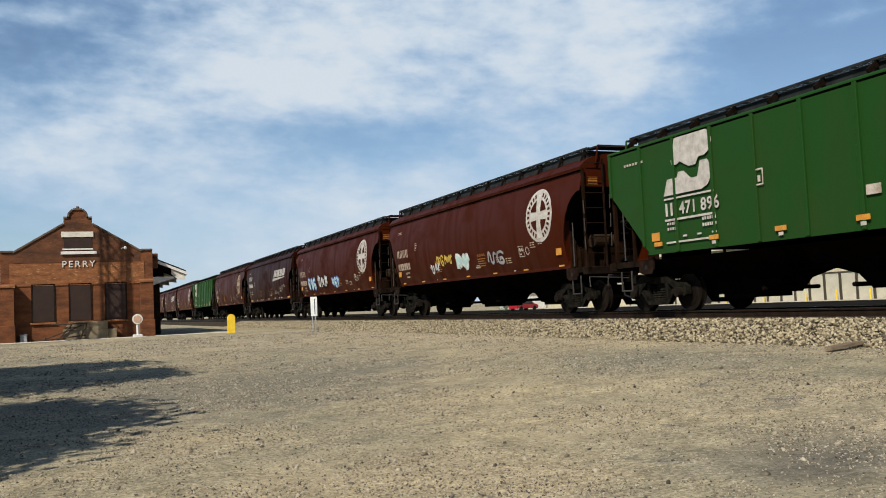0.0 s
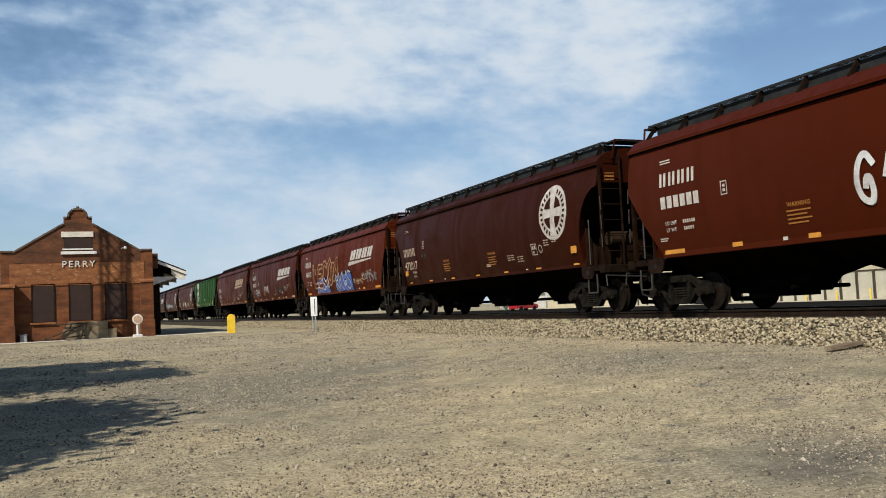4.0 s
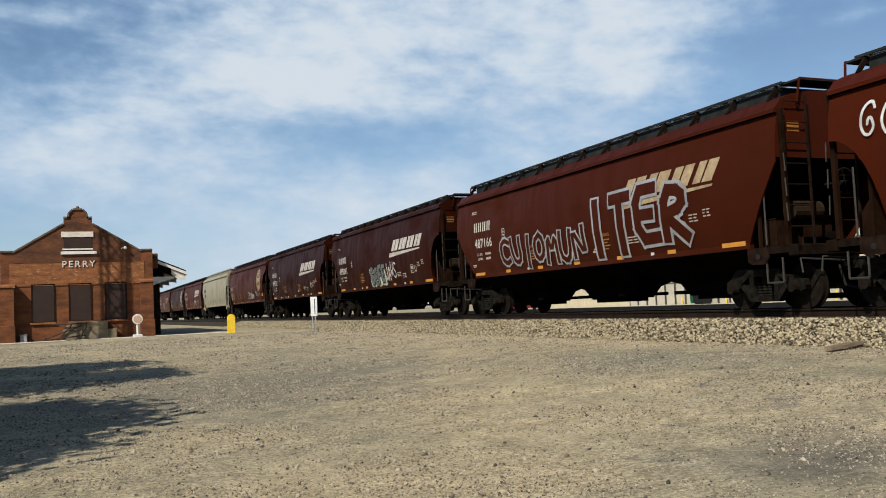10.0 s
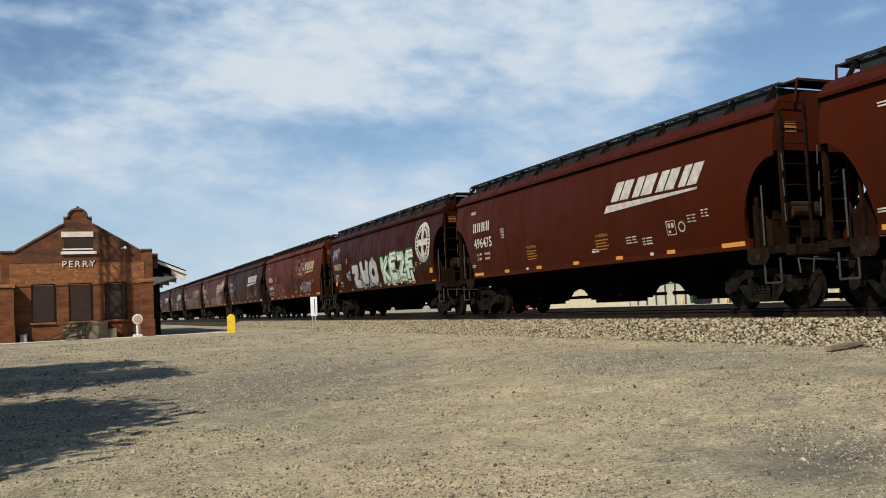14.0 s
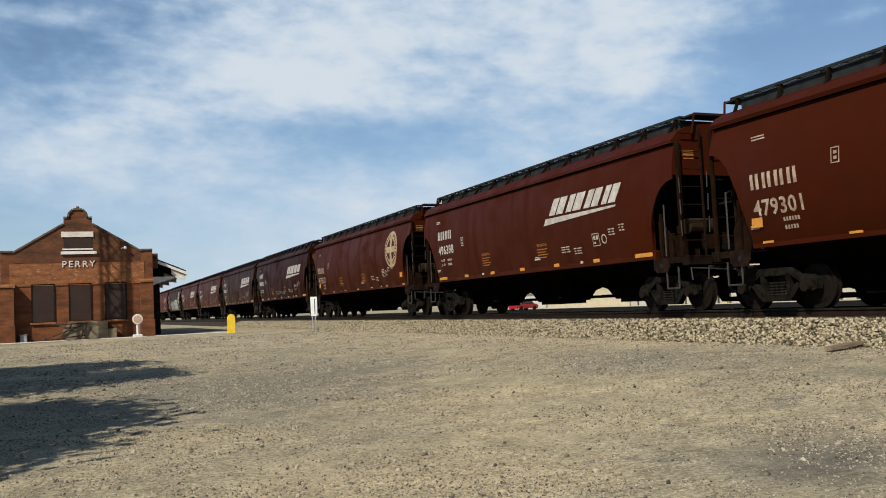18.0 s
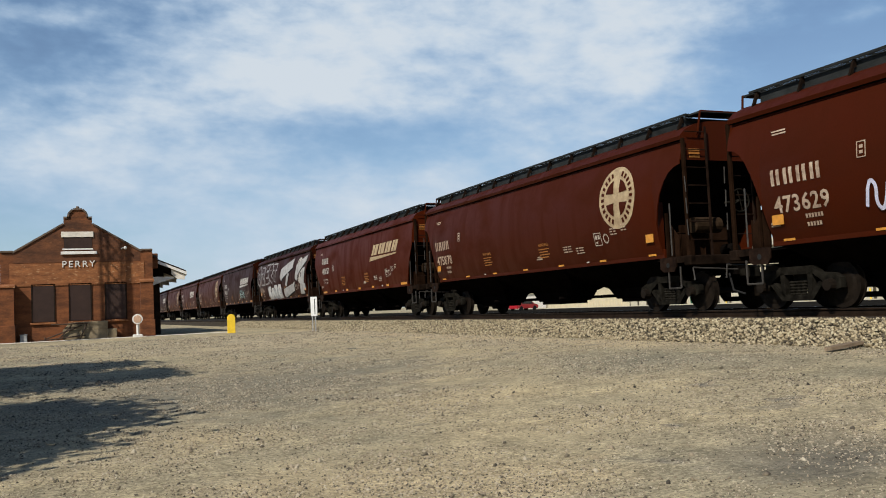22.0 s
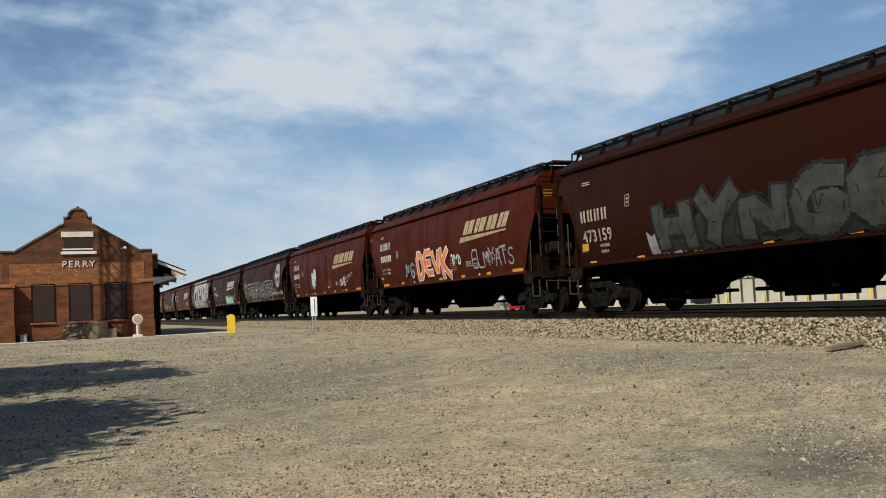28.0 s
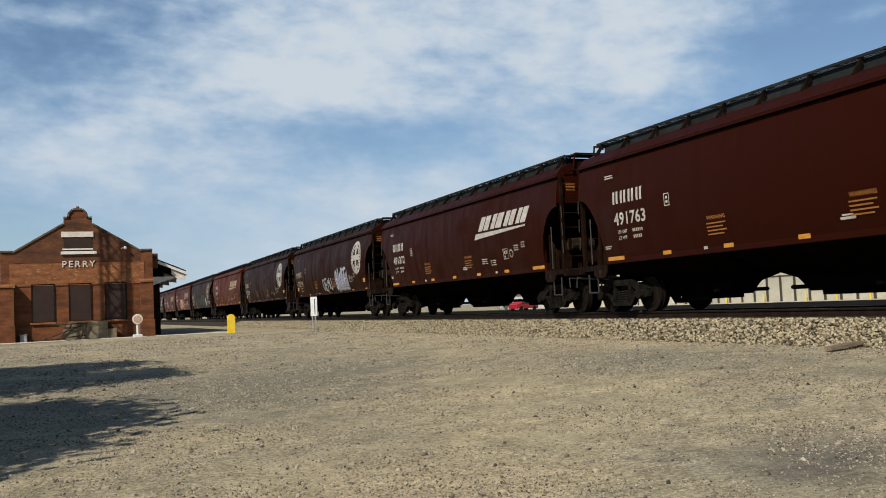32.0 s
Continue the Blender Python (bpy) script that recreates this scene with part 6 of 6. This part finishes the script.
# kind, paint, number, emblem colour, spray-painted pieces
TRAIN = [
    ("round", "mid", "", "W", []), ("round", "red", "", "C", []), ("straight", "mid", "", "W", []), ("round", "red", "", "W", []),
    ("ribbed", "green", "", "", []), ("round", "mid", "", "C", []), ("straight", "maroon", "", "W", []),
    ("round", "mid", "", "W", [(-5.0, 1.55, -3.2, 2.4, 3, "mint", "blue", 0.2), (-2.8, 1.6, -0.6, 2.5, 3, "white", "black", 0.18), (0.2, 1.6, 1.6, 2.2, 3, "mint", "blue", 0.2)]),
    ("round", "mid", "", "W", [(-3.2, 1.6, -2.2, 2.1, 2, "white", "", 0.16), (-2.4, 1.85, -0.9, 2.4, 4, "yellow", "", 0.16), (-0.6, 1.6, 0.5, 2.3, 2, "mint", "white", 0.3), (2.0, 1.6, 3.4, 2.2, 2, "silver", "", 0.14)]),
    ("ribbed", "green", "471896", "B", []),
    ("straight", "red", "482282", "C", []),
    ("straight", "red", "489048", "W", [(-5.4, 1.62, -3.9, 2.3, 4, "white", "", 0.12), (-2.2, 1.75, -0.7, 2.45, 4, "white", "", 0.14), (1.6, 1.65, 4.0, 2.2, 6, "grey", "", 0.14)]),
    ("straight", "bright", "486303", "W", [(-4.9, 1.7, 0.3, 3.2, "LECON", "body", "tan", 0.18), ("blocks", "black", ragged(-4.5, 1.38, -1.5, 2.45, 8, 7), 0), ("blocks", "black", ragged(-0.5, 1.38, 2.8, 2.6, 8, 9), 0), ("blocks", "blue", ragged(-4.35, 1.4, -1.7, 2.3, 8, 7), 1), ("blocks", "blue", ragged(-0.35, 1.4, 2.6, 2.45, 8, 9), 1), (-4.3, 1.42, -1.7, 2.3, "AKSN", "lilac", "black", 0.10), (-0.3, 1.42, 2.5, 2.45, "RKWS", "lilac", "black", 0.10), (3.4, 1.6, 4.4, 2.0, 3, "tan", "", 0.12), (5.0, 1.6, 6.6, 2.2, 4, "silver", "", 0.10)]),
    ("round", "umber", "472017", "W", [(-4.8, 2.3, -4.2, 2.5, 2, "grey", "", 0.2)]),
    ("straight", "red", "", "C", [(-1.0, 1.6, 0.2, 2.9, 2, "white", "", 0.2)]),
    ("round", "umber", "", "W", [(5.0, 1.7, 6.2, 2.1, 3, "silver", "", 0.12)]),
    ("straight", "red", "489382", "W", [(2.0, 1.75, 3.5, 2.4, 4, "lilac", "", 0.2), (-0.3, 1.7, 0.9, 2.2, 2, "green", "", 0.2)]),
    ("tank", "grey", "353824", "", []),
    ("round", "red", "478558", "C", [(1.6, 1.5, 3.6, 2.2, 4, "white", "black", 0.14), (4.4, 1.7, 6.0, 2.0, 4, "silver", "", 0.12)]),
    ("flush", "maroon", "498702", "W", []),
    ("flush", "maroon", "495061", "W", [("blocks", "pale", ragged(-1.1, 1.42, 1.1, 2.35, 9, 31), 0), (-1.0, 1.42, 1.05, 2.38, "GEFE", "steel", "black", 0.34), (1.15, 1.55, 2.6, 2.45, "JAWS", "white", "", 0.16)]),
    ("straight", "mid", "487166", "C", [(-4.5, 1.42, 0.7, 2.5, "CUIOMUN", "body", "silver", 0.20), (0.8, 1.40, 5.2, 3.15, "ITER", "body", "silver", 0.26)]),
    ("straight", "red", "491874", "C", [(-7.2, 2.9, -6.3, 3.75, 2, "white", "", 0.12), (-4.8, 1.55, -3.3, 2.2, "ANAC", "silver", "", 0.12), (-1.4, 1.5, 2.2, 2.2, "SANYUDF", "silver", "", 0.12), (2.3, 1.42, 4.6, 2.75, "GNU", "body", "white", 0.24), (6.0, 2.6, 7.2, 3.8, 4, "white", "", 0.16)]),
    ("straight", "maroon", "497757", "W", []),
    ("straight", "bright", "483636", "C", [(-5.2, 1.5, -1.8, 2.35, "CHEAM", "body", "dusty", 0.14), (-0.9, 1.75, 2.2, 2.5, "NICYEN", "charcoal", "", 0.16), (1.4, 2.5, 4.2, 3.6, "HEAB", "body", "dusty", 0.14), (2.4, 1.45, 5.2, 2.3, 5, "silver", "", 0.1)]),
    ("round", "umber", "477", "W", [(-7.0, 2.9, -5.9, 3.7, 3, "lilac", "", 0.08), (-4.6, 1.8, -3.9, 2.4, 3, "lilac", "", 0.1), ("blocks", "silver", ragged(-3.5, 1.42, 0.3, 2.2, 9, 12), 0), (-3.7, 1.42, 0.4, 2.75, "ZWO", "chalk", "charcoal", 0.30), ("blocks", "pale", ragged(1.1, 1.42, 4.7, 2.2, 10, 13), 0), (0.9, 1.45, 5.1, 2.85, "KEZF", "pale", "green", 0.30), (0.9, 1.45, 5.1, 2.75, "KEZF", "chalk", "", 0.12), (5.6, 1.7, 7.0, 2.5, 7, "grey", "", 0.09)]),
    ("straight", "mid", "496475", "W", []),
    ("straight", "mid", "495770", "W", []),
    ("straight", "maroon", "", "W", []),
    ("straight", "maroon", "", "W", [(-1.2, 1.6, 1.5, 1.9, 5, "silver", "", 0.1)]),
    ("round", "mid", "475017", "C", []),
    ("straight", "mid", "496398", "W", []),
    ("round", "mid", "479301", "C", []),
    ("flush", "maroon", "498364", "W", [(1.8, 1.75, 3.9, 2.4, "BEGEGAME", "mint", "charcoal", 0.14)]),
    ("round", "umber", "475066", "W", [(-7.5, 2.45, -0.8, 3.86, "OZERT", "body", "chalk", 0.26), ("blocks", "silver", ragged(-4.0, 1.36, 0.3, 2.3, 14, 5), 0), (-4.0, 1.38, 0.3, 2.32, "EATE", "white", "", 0.30), ("blocks", "black", [[(u + 0.06, v - 0.08) for u, v in p] for p in SLABS], 0), ("blocks", "chalk", SLABS, 1)]),
    ("straight", "red", "488157", "C", []),
    ("round", "mid", "475878", "C", []),
    ("round", "mid", "473629", "W", [(-4.6, 1.5, -1.2, 2.4, 5, "lilac", "", 0.1), (-0.4, 1.5, 2.4, 2.1, 6, "silver", "", 0.12)]),
    ("straight", "red", "487148", "W", [(-7.6, 2.2, -6.6, 3.5, 3, "white", "", 0.14), (4.5, 1.7, 6.0, 2.3, 3, "white", "", 0.14)]),
    ("round", "umber", "471537", "W", [("blocks", "chalk", BIG_BLOCKS, 1), (-5.6, 1.7, -4.4, 2.4, 4, "black", "", 0.12), (3.5, 1.45, 5.2, 2.1, 4, "black", "", 0.12)]),
    ("straight", "maroon", "499104", "W", [(-5.3, 2.15, -3.6, 2.5, 4, "white", "", 0.1), ("blocks", "green", ragged(0.2, 1.5, 3.2, 2.4, 12, 3), 0), ("blocks", "mint", ragged(0.4, 1.42, 3.9, 2.15, 14, 4), 1), (0.5, 1.45, 3.7, 2.15, "STINKY", "silver", "", 0.09), (4.0, 1.55, 5.0, 2.0, 4, "silver", "", 0.12)]),
    ("round", "umber", "471959", "W", [("blocks", "green", ragged(-5.2, 1.55, 4.3, 2.75, 26, 8), 0), ("blocks", "black", ragged(-4.9, 1.42, 4.1, 2.7, 24, 21), 1), (-5.3, 1.4, 4.2, 2.75, "SZEIGHOAKTEN", "black", "chalk", 0.26), (-5.0, 1.5, 4.0, 2.4, 17, "pale", "", 0.06), (3.6, 1.6, 7.0, 1.9, 9, "white", "", 0.12)]),
    ("straight", "red", "", "C", [(-2.2, 1.5, -1.2, 2.9, 2, "mint", "lilac", 0.25), (3.6, 1.6, 4.6, 2.1, 2, "white", "", 0.16)]),
    ("straight", "red", "", "C", [(-3.6, 1.45, -2.4, 2.3, 2, "silver", "black", 0.14), (-2.2, 1.4, 1.2, 2.6, "DEVK", "orange", "white", 0.22), (1.4, 1.8, 2.3, 2.3, 2, "mint", "", 0.16), (3.2, 1.6, 6.4, 2.3, "ELMYATS", "silver", "", 0.14)]),
    ("round", "brown", "473159", "C", [("blocks", "silver", ragged(-3.9, 1.40, -2.6, 2.1, 8, 6), 0), ("blocks", "charcoal", ragged(-3.3, 1.40, 3.6, 2.3, 26, 16), 1), (-3.5, 1.40, 3.7, 2.72, "HYNGE", "grey", "black", 0.30), (-3.5, 1.45, 3.6, 2.6, 9, "black", "", 0.04), ("blocks", "silver", ragged(3.6, 1.5, 4.4, 2.5, 5, 18), 0), (5.2, 1.6, 6.8, 2.0, 4, "silver", "", 0.14)]),
    ("straight", "bright", "485081", "C", []),
    ("round", "brown", "472759", "W", []),
    ("round", "brown", "472214", "W", [(-0.8, 1.45, 1.1, 2.2, "OEMU", "chalk", "black", 0.20), ("blocks", "silver", ragged(1.8, 1.42, 4.1, 2.6, 11, 41), 0), (1.9, 1.42, 4.0, 2.6, "BINGE", "lilac", "steel", 0.22)]),
    ("straight", "maroon", "491372", "W", []),
    ("straight", "maroon", "491763", "W", []),
    ("straight", "maroon", "", "W", []), ("straight", "mid", "", "W", []),
]
# how the number panel sits, by series: shift along, shift up, letter size, shift of the emblem
LAYOUT = {"477": (0.0, 0.0, 0.45, 0.35), "475878": (0.0, 0.0, 0.45, -0.25), "482": (0.0, -0.42, 0.41, 0.0), "483": (0.0, -0.42, 0.41, 0.0), "485": (0.8, -0.05, 0.43, 0.0), "487166": (0.2, -0.1, 0.43, 0.0), "487": (0.9, 0.0, 0.45, 0.0), "488": (0.3, 0.0, 0.43, 0.0), "489": (0.1, 0.0, 0.41, 0.0),
          "491": (0.4, -0.16, 0.44, 0.0), "495": (0.2, -0.1, 0.46, -0.45), "496": (0.2, -0.1, 0.45, -0.45), "497": (0.2, -0.1, 0.47, -0.4), "498": (0.28, -0.05, 0.46, -0.45), "499": (0.3, -0.1, 0.45, -1.0)}
LOOKS = {"umber": "umber-brown", "red": "rust-red", "bright": "bright oxide-red", "brown": "dark brown", "mid": "red-brown", "maroon": "maroon", "green": "dark green", "grey": "pale grey"}
BUILT = {"arched": "smooth-sided", "flush": "smooth-sided", "straight": "smooth-sided", "round": "curve-sided", "ribbed": "rib-sided", "tank": "smooth-sided"}
CARS = []


def build_train():
    used = set()
    for i, (kind, paint, number, emblem, sprays) in enumerate(TRAIN):
        if kind == "straight" and (number[:2] == "49" or paint == "maroon"):
            kind = "arched"
        base = TEMPLATE[kind]
        car = copy_thing(base, Matrix.Identity(4))
        for o in car.children_recursive:
            if o.name.split(".")[0] in PAINTED:
                o.material_slots[0].link = "OBJECT"
                o.material_slots[0].material = PAINT[paint]
        word = f"{LOOKS[paint]} {BUILT[kind]} covered hopper railcar"
        word += ", sprayed with graffiti" if sprays else (", round emblem on its side" if kind == "round" else ", plain marked side")
        tagged(car, word, "railcar", "hopper cars of the train")
        rng = random.Random(100 + i)
        mark = {"W": M_WHITE, "C": M_CREAM}.get(emblem, M_WHITE)
        if kind == "ribbed":
            rail_green_logo(car, kind)
            if number:
                lettering("car_number", car, kind, number[:3], -5.08, 2.25, 0.40, M_WHITE)
                lettering("car_number", car, kind, number[3:], -4.33, 2.25, 0.40, M_WHITE)
        elif kind == "tank":
            decal("reporting_mark", car, kind, [rect(-6.5 + 0.3 * q, 2.85, -6.27 + 0.3 * q, 3.12) for q in range(4)], M_BLACK)
            lettering("car_number", car, kind, number, -6.5, 2.35, 0.42, M_BLACK)
            seams = [(-6.0 + 1.22 * q, 1.55 + 0.3 * (q % 3), 1.1 + 0.5 * ((q * 7) % 4) / 3) for q in (0, 2, 3, 4, 6, 8, 9)]
            decal("seam_stain", car, kind, [[(u, v), (u + 0.03, v), (u + 0.022, v + n), (u + 0.008, v + n)] for u, v, n in seams], M_SEAM, 0.008, "thin dark rust streaks below the seams")
            decal("stencil_text", car, kind, [rect(-3.0 + 1.1 * q + 0.17 * c, 1.72 + 0.075 * r, -2.87 + 1.1 * q + 0.17 * c, 1.745 + 0.075 * r) for q in (0, 2, 3, 6) for r in range(4 - q % 2) for c in range(3)], M_BLACK)
        else:
            du, dv, size, shift = LAYOUT.get(number, LAYOUT.get(number[:3], (0.0, 0.0, 0.41 if kind != "round" else 0.45, 0.0)))
            num_mat = M_WHITE if kind != "round" else M_DULL
            left = -HALF[kind] + 1.3 + du
            vz = dv + {"straight": 2.95, "arched": 2.95, "flush": 2.85, "round": 2.47}[kind]
            decal("reporting_mark", car, kind, [p for q in range(4) for p in (rect(left + 0.34 * q, vz, left + 0.085 + 0.34 * q, vz + 0.32), rect(left + 0.15 + 0.34 * q, vz, left + 0.235 + 0.34 * q, vz + 0.32))], num_mat)
            if number:
                lettering("car_number", car, kind, number, left, vz - 0.54, size, num_mat)
            else:
                decal("car_number", car, kind, [rect(left + 0.24 * q, vz - 0.52, left + 0.18 + 0.24 * q, vz - 0.24) for q in range(6)], num_mat)
            stencils(car, kind, rng, num_mat, vz, du, {"488157": ("223400", "62600")}.get(number))
            if kind != "round":
                swoosh_logo(car, kind, mark, shift)
            else:
                round_logo(car, kind, mark, PAINT[paint], shift)
        for j, s in enumerate(sprays):
            graffiti(car, kind, s, i * 17 + j, paint)
        CARS.append((car, kind))
    for base in TEMPLATE.values():
        for o in (*base.children_recursive, base):
            bpy.data.objects.remove(o)


build_train()

# front end of each car's body along the track when the train's own way is zero
FRONT = [151.82, 134.14, 116.45, 99.36, 81.67, 64.43, 46.76, 29.68, 12.02, -5.66, -22.91, -40.06, -57.18, -74.25, -91.93, -109.03, -126.73, -144.0, -161.25, -178.85, -195.75, -212.71, -229.86, -247.13, -264.16, -281.37, -298.98, -315.98, -333.05, -350.16, -367.28, -385.14, -402.21, -419.86, -436.82, -454.49, -471.62, -489.35, -507.05, -524.21, -541.9, -558.86, -576.52, -593.59, -610.75, -628.47, -645.62, -663.32, -681.05, -698.08, -715.17, -732.26]
# seconds, and the way that the train has gone
WAY = [(0.0, 24.97), (1.0, 45.98), (2.0, 67.34), (3.0, 88.84), (6.0, 154.08), (7.0, 176.24), (8.0, 198.27), (9.0, 220.16), (10.0, 241.95), (11.0, 263.63), (12.0, 285.24), (13.0, 306.79), (14.0, 328.28), (17.0, 395.58), (18.0, 417.67), (19.0, 439.53), (20.0, 461.21), (21.0, 482.76), (22.0, 504.23), (23.0, 525.68), (24.0, 547.15), (25.0, 568.69), (28.0, 632.81), (29.0, 654.09), (30.0, 675.3), (31.0, 696.8), (32.0, 718.95)]


def motions():
    walk(cloud_layer, [(0.0, pose(0, 0, 0, 0, 0, 0.55)), (32.0, pose(0, 0, 0, 0, 0, -0.55))])
    for (car, kind), front in zip(CARS, FRONT):
        walk(car, [(t, pose(TRACK_X, front + s - HALF[kind], RAIL_Z)) for t, s in WAY])


motions()
